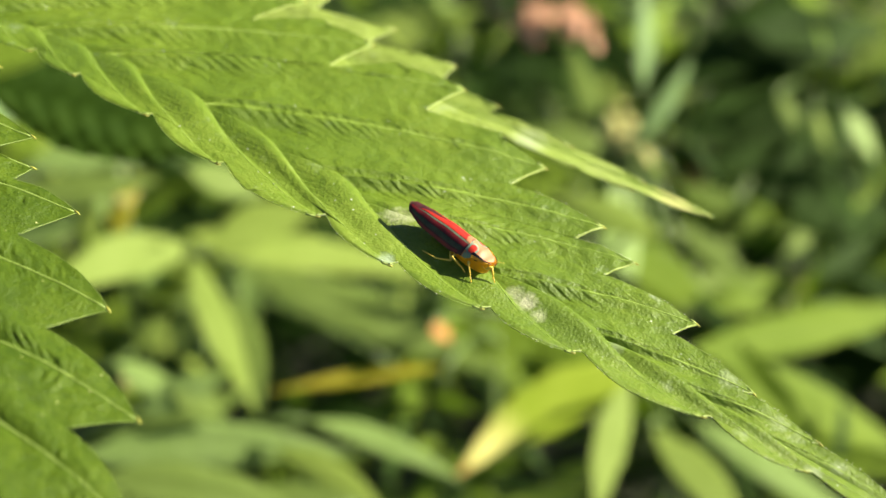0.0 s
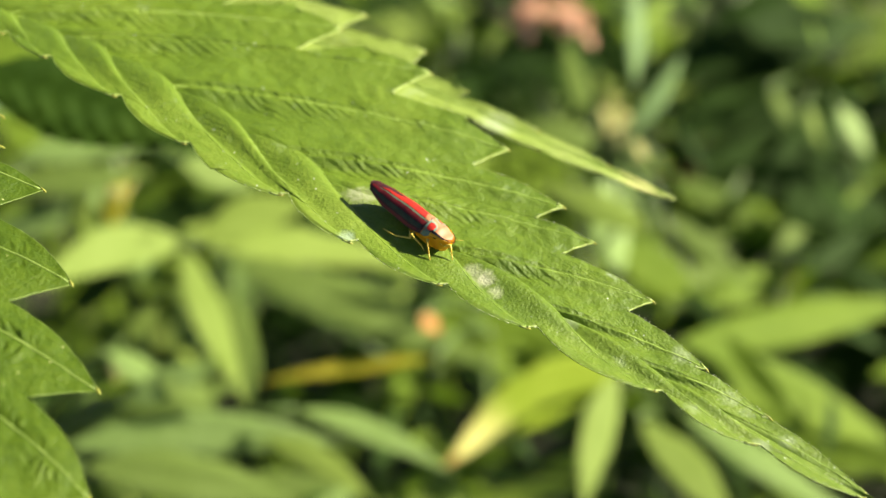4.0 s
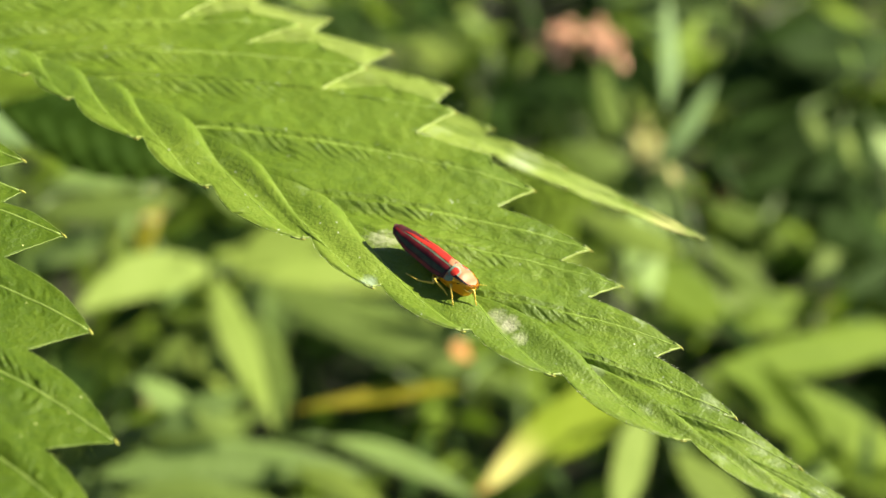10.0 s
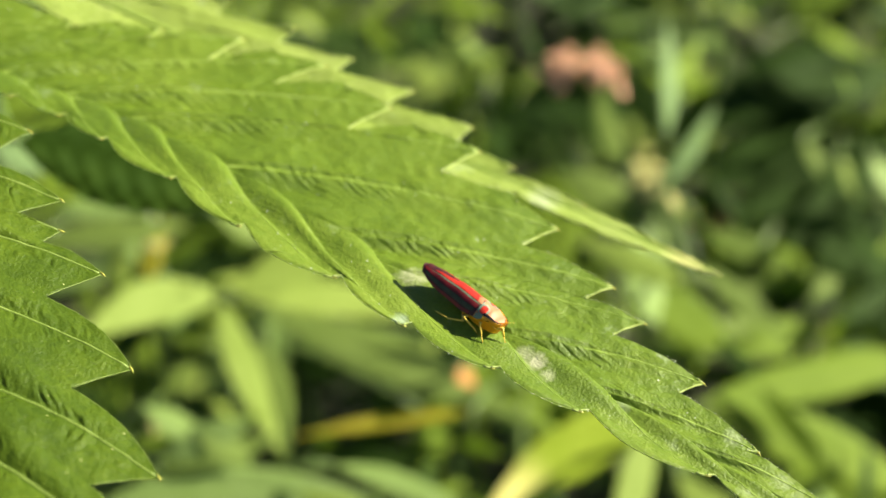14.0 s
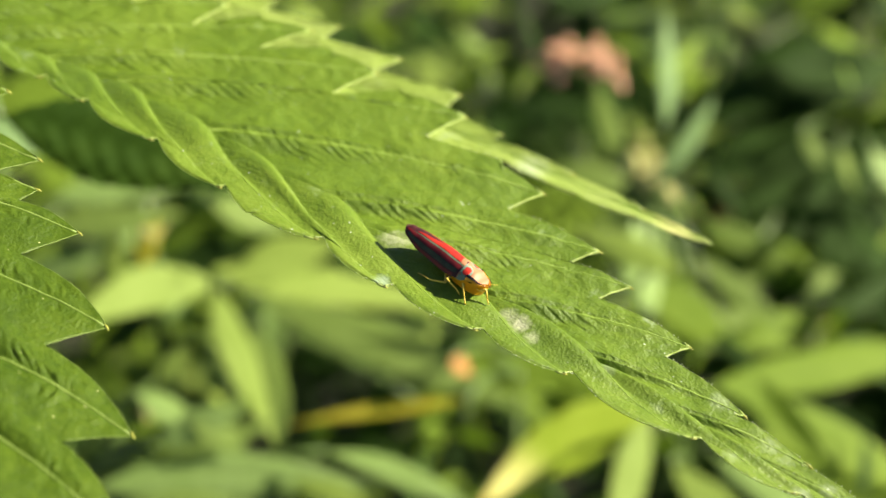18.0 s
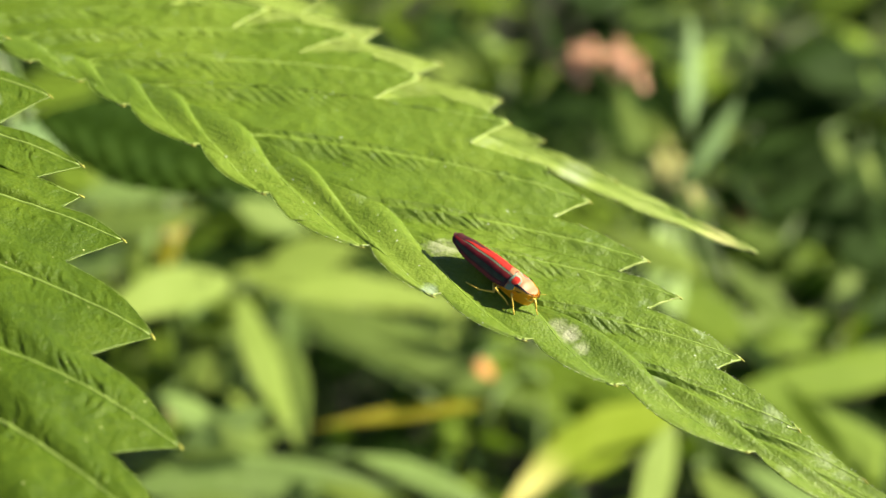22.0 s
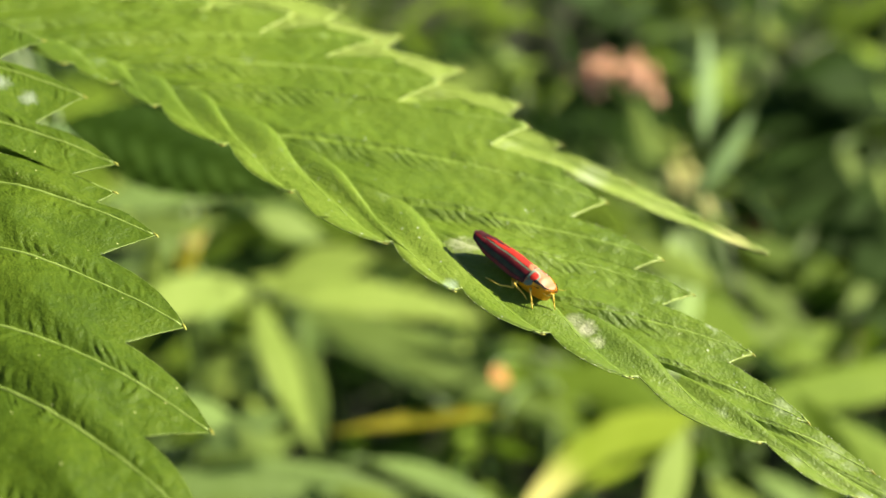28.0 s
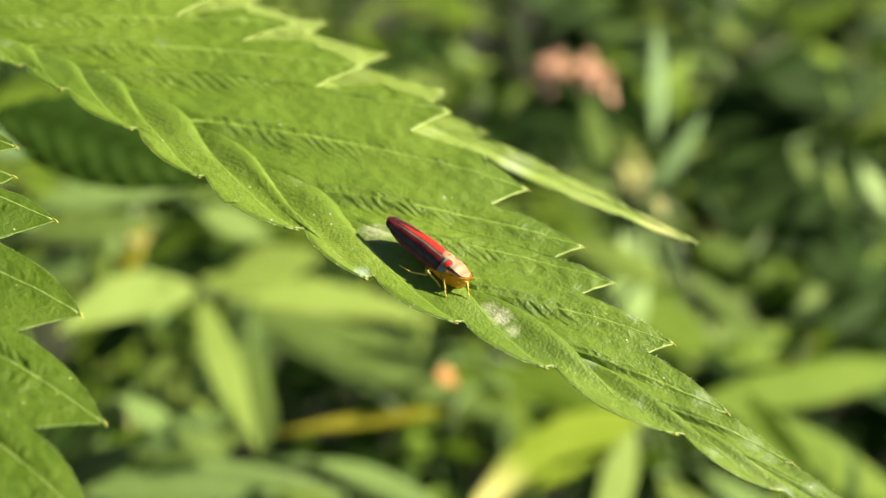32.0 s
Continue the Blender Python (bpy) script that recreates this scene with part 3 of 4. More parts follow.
BACK_LOW = [
    (-44.0, -20.0, 6.0, -20.5, 5.0),
    (-33.0, -9.0, 5.0, -9.4, 4.0),
    (-22.0, 2.0, 3.0, 1.5, 2.2),
    (-8.0, 11.0, 1.3, 10.6, 1.15),
    (5.0, 18.0, 1.2, 17.8, 1.05),
    (13.0, 23.5, 0.9, 23.3, 0.8),
    (21.0, 30.2, 0.05, 30.5, 0.02),
]
back_shape = {
    "apex": 30.6,
    "mid": lambda u: 0.0,
    "arch": lambda u: 0.0,
    "fold": (6.0, 7.0),
    "vein_bow": {1: 0.03, -1: 0.03},
    "vein": 0.5,
    "hairs": -14.0,
    "bows": {1: (0.05, 0.03), -1: (0.06, 0.03)},
    "height": quilted({1: 0.06, -1: 0.05}, 0.02, {1: 0.2, -1: 0.2}, {1: 5.0, -1: 6.0}, 40.0),
}
back_leaflet = leaflet("leaflet", hemp_leaf, BEHIND, BACK_UP, BACK_LOW, (-46.0, 2.0, -48.0), (-46.0, 2.0, -48.0), back_shape, LEAF_BACK, "narrow green leaflet with a pale dry tip", 60, 10)

# ---- the darker leaf beside it ----
side_leaf = tagged(new("hemp_leaf"), "broad hemp leaf, softer light put into its deep green", "leaf")
SIDE = basis((-0.04943, 0.09166, 0.54591), (0.4524, -0.8677, -0.2058), (0.8675, 0.4818, -0.1241))
SIDE_UP = [
    (-18.0, -9.0, 12.0, -7.0, 8.5),
    (-11.0, -3.0, 14.5, -0.5, 10.2),
    (-4.0, 4.8, 15.8, 7.4, 11.2),
    (3.0, 12.9, 16.0, 14.0, 11.7),
    (7.0, 16.2, 15.0, 17.0, 13.4),
    (10.5, 21.2, 16.6, 22.5, 12.1),
    (17.0, 30.4, 15.8, 31.1, 11.4),
    (24.5, 39.7, 14.6, 39.2, 10.2),
    (29.5, 47.5, 11.6, 46.8, 7.8),
    (40.0, 56.0, 8.0, 55.0, 5.0),
    (48.0, 63.0, 4.5, 62.0, 2.6),
    (58.0, 72.0, 0.2, 72.5, 0.05),
]
side_shape = {
    "apex": 73.0,
    "mid": lambda u: 0.0,
    "arch": lambda u: 0.0,
    "fold": (0.0, 12.0),
    "vein_bow": {1: 0.06, -1: 0.06},
    "edge": VEIN_DEEP,
    "lip": 0.45,
    "vein_colour": VEIN_DEEP,
    "bows": {1: (0.09, 0.03), -1: (0.09, 0.03)},
    "height": quilted({1: 0.8, -1: 0.7}, 0.17, {1: 0.5, -1: 0.5}, {1: 16.0, -1: 16.0}, 80.0, strokes=(0.55, 1.0, -0.5)),
}
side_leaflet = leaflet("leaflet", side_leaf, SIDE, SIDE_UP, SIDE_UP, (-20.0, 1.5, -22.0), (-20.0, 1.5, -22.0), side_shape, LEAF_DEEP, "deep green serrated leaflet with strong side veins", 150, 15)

# ---- the stalk that carries these leaves ----
host = tagged(new("hemp_plant"), "upright hemp stem that carries the near leaves", "plant")
host.location = (-0.104, 0.142, 0.0)
tube_part("stem", [(0.004 * math.sin(k), 0.003 * math.cos(1.7 * k), 0.0595 * k) for k in range(11)], [0.0042 - 0.0002 * k for k in range(11)], STEM, host, 10)
fork = Vector((-0.074, 0.131, 0.556))
for owner, base in ((hemp_leaf, MAIN @ Vector((-0.0415, -0.0128, 0.0))), (hemp_leaf, BEHIND @ Vector((-0.0475, 0, 0))), (side_leaf, SIDE @ Vector((-0.0215, 0, 0)))):
    tube_part("leaf_stalk", [base, base.lerp(fork, 0.6) + Vector((0, 0, 0.001)), fork, fork.lerp(Vector((-0.1035, 0.142, 0.545)), 0.5), Vector((-0.1035, 0.142, 0.545))], [0.0005, 0.0007, 0.0009, 0.001, 0.0012], STEM, owner, 8)

# ---- the leafhopper ----
RED = plain_material("wing_red", (0.4, 0.024, 0.014), (0.25, 0.014, 0.012), rough=0.45, scale=1500, spec=0.3, depth=0.00002)
TEAL = plain_material("wing_teal", (0.05, 0.054, 0.034), (0.028, 0.032, 0.021), rough=0.5, scale=1500, spec=0.25, depth=0.00002)
GREY = plain_material("wing_grey_green", (0.14, 0.16, 0.105), (0.085, 0.105, 0.07), rough=0.5, scale=1500, spec=0.25, depth=0.00002)
MAROON = plain_material("wing_maroon", (0.07, 0.012, 0.014), (0.03, 0.008, 0.01), rough=0.45, scale=1500, spec=0.3, depth=0.00002)
CRIMSON = plain_material("wing_crimson", (0.19, 0.014, 0.018), (0.11, 0.01, 0.013), rough=0.45, scale=1500, spec=0.3, depth=0.00002)
ORANGE = plain_material("head_orange", (0.36, 0.165, 0.08), (0.27, 0.11, 0.055), rough=0.5, scale=1200, spec=0.3, depth=0.00002)
YELLOW = plain_material("body_yellow", (0.9, 0.5, 0.025), (0.8, 0.42, 0.02), rough=0.4, scale=900, spec=0.5, depth=0.00002, glow=0.4)
LEG = plain_material("leg_yellow", (0.8, 0.62, 0.12), (0.65, 0.45, 0.06), rough=0.4, scale=1200, glow=0.2)
BLACK = plain_material("eye_black", (0.012, 0.01, 0.01), (0.006, 0.006, 0.006), rough=0.2, scale=900, spec=0.6)
TURQUOISE = plain_material("mark_turquoise", (0.17, 0.23, 0.17), (0.1, 0.15, 0.115), rough=0.5, scale=1200)


def curve(x, knots):
    """A smooth value at x through (x, value) knots."""
    for (a, va), (b, vb) in zip(knots, knots[1:]):
        if x <= b:
            s = max(0.0, (x - a) / (b - a))
            s = s * s * (3 - 2 * s)
            return va + (vb - va) * s
    return knots[-1][1]


def leafhopper():
    bug = tagged(new("leafhopper"), "small leafhopper with red and teal striped wings, yellow legs", "insect")
    top = [(-4.0, 1.9), (-3.6, 2.2), (-2.0, 2.45), (0.0, 2.6), (1.6, 2.55), (2.6, 2.4), (3.4, 2.12), (4.05, 1.9)]
    wide = [(-4.05, 0.0), (-3.95, 0.36), (-3.6, 0.64), (-2.8, 0.84), (-1.5, 0.95), (0.5, 1.02), (1.8, 1.02), (2.6, 1.0), (3.4, 0.8), (3.8, 0.5), (4.05, 0.05)]
    low = [(-4.0, 1.75), (-3.5, 1.35), (-2.0, 1.05), (0.5, 1.0), (2.0, 1.25), (2.6, 1.6), (3.2, 1.72), (4.05, 1.84)]

    def skin(x, a, lift=0.0):
        w, zt, zb = 0.98 * curve(x, wide), curve(x, top) - 0.22, curve(x, low)
        th = abs(a) * math.pi / 2
        ridge = 0.3 if x < 1.7 else max(0.0, 0.3 - 0.4 * (x - 1.7))
        y = math.copysign(w * lerp(math.sin(th) ** 0.85 if a else 0.0, abs(a) ** 0.9, ridge), a)
        z = zb + (zt - zb) * lerp(math.cos(th) ** 0.9 if th < math.pi / 2 - 1e-6 else 0.0, 1 - abs(a) ** 1.3, ridge)
        return Vector((x, y * (1 + lift), z + lift * 0.8))

    def patch(name, x0, x1, a0, a1, material, parent, label="", lift=0.0, slant=0.0, nx=28, na=8, oval=False, point=0.0):
        verts, faces = [], []
        for i in range(nx + 1):
            for j in range(na + 1):
                a = a0 + (a1 - a0) * j / na
                if oval:
                    a = (a0 + a1) / 2 + (a - (a0 + a1) / 2) * math.sqrt(max(0.02, 1 - (2 * i / nx - 1) ** 2))
                if point:
                    a = a1 + (a - a1) * min(1.0, i / nx / point) ** 0.6
                x = x0 + (x1 - x0) * i / nx + slant * (abs(a) - min(abs(a0), abs(a1)))
                edge = min(i, nx - i, 3) / 3
                verts.append(skin(x, a, lift * min(1, 0.3 + edge)) * MM)
        for i in range(nx):
            for j in range(na):
                k = i * (na + 1) + j
                q = (k, k + na + 1, k + na + 2, k + 1)
                faces.append(q if a1 > a0 else q[::-1])
        return mesh_part(name, verts, faces, material, parent, label)

    for side in (-1, 1):
        wing = patch("forewing", -4.02, 1.75, 0.0, side * 1.0, MAROON, bug, "glossy striped forewing, dark at its tip", 0.0, 0.0, 40, 14)
        patch("stripe", -2.9, 1.66, side * 0.01, side * 0.27, RED, wing, "scarlet stripe", 0.02, point=0.5)
        patch("stripe", -3.1, 1.68, side * 0.29, side * 0.38, GREY, wing, "grey-green stripe", 0.022, point=0.3)
        patch("stripe", -3.8, 1.6, side * 0.39, side * 0.61, CRIMSON, wing, "dark red stripe", 0.018)
        patch("stripe", -3.4, 1.5, side * 0.63, side * 0.82, TEAL, wing, "dark grey-green stripe", 0.016)
        patch("stripe", -2.6, 1.3, side * 0.88, side * 0.97, CRIMSON, wing, "narrow dark red edge", 0.012)
    pron = patch("pronotum", 1.72, 2.62, -1.0, 1.0, ORANGE, bug, "grey-green shield with red bands", 0.03, 0.0, 14, 28)
    for a in (-0.42, 0.42):
        patch("ring", 1.74, 2.62, a - 0.36, a + 0.36, TURQUOISE, pron, "grey-green ring", 0.042, 0.0, 12, 8, True)
        patch("band", 1.86, 2.52, a - 0.25, a + 0.25, RED, pron, "red band", 0.06, 0.0, 12, 8, True)
    for side in (-1, 1):
        patch("band", 1.76, 2.58, side * 0.76, side * 0.99, TURQUOISE, pron, "grey-green edge", 0.045, 0.0, 10, 8)
        patch("band", 1.73, 1.86, side * 0.05, side * 0.66, TURQUOISE, pron, "grey-green edge", 0.05, 0.0, 4, 8)
    patch("scutellum", 1.35, 1.8, -0.3, 0.3, ORANGE, bug, "small orange shield", 0.04, 0.6, 8, 10)
    head = patch("head", 2.58, 4.05, -1.0, 1.0, ORANGE, bug, "orange-pink pointed head", 0.02, 0.0, 20, 28)
    for side in (-1, 1):
        patch("cheek", 2.3, 4.0, side * 0.72, side * 1.0, YELLOW, head, "yellow side of the face", 0.06, 0.0, 16, 5)
        patch("dark_line", 2.25, 4.04, side * 0.55, side * 0.76, BLACK, head, "black line along the head", 0.085, 0.0, 16, 4)
        bm = bmesh.new()
        bmesh.ops.create_uvsphere(bm, u_segments=16, v_segments=10, radius=0.2 * MM)
        eye = part("eye", bm, BLACK, head, "dark oval eye")
        eye.matrix_basis = Matrix.Translation(Vector((2.72, side * 0.8, 1.68)) * MM) @ Matrix.Diagonal((1.35, 0.7, 0.9, 1))
        tube_part("antenna", [Vector(p) * MM for p in ((3.35, side * 0.62, 1.4), (3.7, side * 0.85, 1.5), (4.2, side * 1.0, 1.75))], [0.03 * MM, 0.018 * MM, 0.008 * MM], LEG, head)
    # belly and face under the wings
    verts, faces = [], []
    nx, na = 30, 16
    for i in range(nx + 1):
        x = -3.2 + 7.12 * i / nx
        w = curve(x, [(-3.2, 0.02), (-2.4, 0.5), (0.0, 0.85), (2.2, 1.0), (3.2, 0.84), (3.75, 0.48), (3.95, 0.08)])
        zb = curve(x, [(-3.2, 1.5), (-2.0, 0.95), (0.5, 0.6), (2.0, 0.4), (2.9, 0.2), (3.5, 0.42), (3.97, 1.5)])
        zt = curve(x, low) + 0.12
        for j in range(na + 1):
            th = math.pi * j / na
            verts.append(Vector((x, 0.86 * w * math.cos(th), zt - (zt - zb) * math.sin(th) ** 0.8)) * MM)
    for i in range(nx):
        for j in range(na):
            k = i * (na + 1) + j
            faces.append((k, k + 1, k + na + 2, k + na + 1))
    mesh_part("body", verts, faces, YELLOW, bug, "yellow belly and face")
    for side, poses in (
        (-1, (
            ((2.40, 0.50, 0.90), (2.51, 1.14, 1.31), (3.17, 1.38, 0.65), (3.54, 1.51, 0.30)),
            ((1.20, 0.50, 0.90), (1.33, 1.43, 0.99), (2.33, 1.29, 0.71), (2.66, 1.19, 0.45)),
            ((0.70, 0.50, 0.70), (1.31, 1.28, 0.61), (0.35, 1.59, 0.21), (-0.87, 1.53, -0.04)),
        )),
        (1, (
            ((3.20, -0.20, 0.90), (4.03, -0.43, 1.69), (4.41, -0.43, 1.14), (4.72, -0.48, 0.82)),
            ((1.7, 0.6, 0.7), (1.9, 1.2, 0.6), (2.0, 1.4, -0.5), (2.4, 1.6, -0.85)),
            ((0.4, 0.6, 0.7), (0.3, 1.2, 0.6), (-1.5, 1.5, -0.5), (-2.1, 1.6, -0.85)),
        )),
    ):
        for hip, knee, ankle, foot in poses:
            pts = [Vector((p[0], side * p[1], p[2])) * MM for p in (hip, knee, ankle, foot)]
            leg = tube_part("leg", [pts[0], pts[0].lerp(pts[1], 0.5), pts[1]], [0.11 * MM, 0.12 * MM, 0.08 * MM], LEG, bug, 8, "thin yellow leg")
            tube_part("shin", [pts[1], pts[1].lerp(pts[2], 0.5), pts[2]], [0.08 * MM, 0.07 * MM, 0.055 * MM], LEG, leg, 8)
            tube_part("foot", [pts[2], pts[3]], [0.055 * MM, 0.035 * MM], LEG, leg, 8)
    return bug


hopper = leafhopper()
hopper.matrix_world = MAIN @ pose(24.9 * MM, -1.58 * MM, 1.62 * MM, -19, 5, -5)


# ---- background plants ----
def far_blade(length, width, seed, droop=0.12, fold=0.3, teeth=13, rows=52, cols=4, quilt=0.02):
    """Points and faces of a simple serrated leaflet along x, in metres."""
    rng = random.Random(seed)
    twist, sway, lop = rng.uniform(-0.2, 0.2), rng.uniform(-0.1, 0.1), rng.uniform(-0.12, 0.12)
    verts, faces = [], []
    for i in range(rows + 1):
        s = i / rows
        w = 0.5 * width * (math.sin(math.pi * min(1, s**0.8)) ** 1.05 if 0 < s < 1 else 0.0)
        saw = (s * teeth) % 1.0
        w *= 0.94 + 0.1 * saw if s < 0.94 else 1.0
        w = max(w, 0.0002)
        for c in range(-cols, cols + 1):
            q = c / cols
            y = q * w * (1 + (lop if q > 0 else -lop)) * (1 + 0.12 * noise.noise((s * 5, math.copysign(2, q), seed)))
            lead = 0.03 * length * abs(q) * (1 - s)
            z = -droop * length * s * s + fold * abs(y) - 0.35 * abs(y) * abs(q) + quilt * width * math.sin(2 * math.pi * (s * teeth - abs(q) * 1.4)) * min(1.0, 2 * abs(q))
            a = twist * s
            verts.append((s * length + lead, y * math.cos(a) - z * math.sin(a) * 0.3 + sway * length * s * s, z + y * math.sin(a)))
    wide = 2 * cols + 1
    for i in range(rows):
        for c in range(wide - 1):
            k = i * wide + c
            faces.append((k, k + wide, k + wide + 1, k + 1))
    return verts, faces


VIEW_UP = Vector((0.05, -0.55, 0.83))


def far_leaflet(parent, kind, a, b, width, seed, droop=0.06):
    """A leaflet from a to b; a droop below zero arches its middle upwards."""
    a, b = Vector(a), Vector(b)
    d = b - a
    verts, faces = far_blade(d.length, width, seed, max(0.0, droop), teeth=9 if kind == "shade" else 13, quilt=0.05 if kind == "shade" else 0.02)
    if droop < 0:
        verts = [(x, y + 4 * droop * side_of(d) * x * (1 - x / d.length), z) for x, y, z in verts]
    ob = mesh_part("leaflet", verts, faces, FAR[kind], parent)
    sunny = kind in ("teal", "pale", "lime_sun", "sage_sun", "tipped", "rust")
    n = Vector((-0.5, -0.6, 0.62)) if kind in ("dark", "shade") else Vector((0.45, -0.5, 0.74)) if sunny else VIEW_UP
    ob.matrix_basis = basis(a, d, n.cross(d))
    return ob


def side_of(d):
    """Which way along its own width a leaflet in direction d bends to arch upwards."""
    return -1.0 if d.x > 0 else 1.0


def stalk(parent, name, a, b, r0, r1, sag=0.0, steps=8):
    a, b = Vector(a), Vector(b)
    pts = [a.lerp(b, i / steps) + Vector((0, 0, -sag * 4 * (i / steps) * (1 - i / steps))) for i in range(steps + 1)]
    return tube_part(name, pts, [lerp(r0, r1, i / steps) for i in range(steps + 1)], STEM, parent, 7)


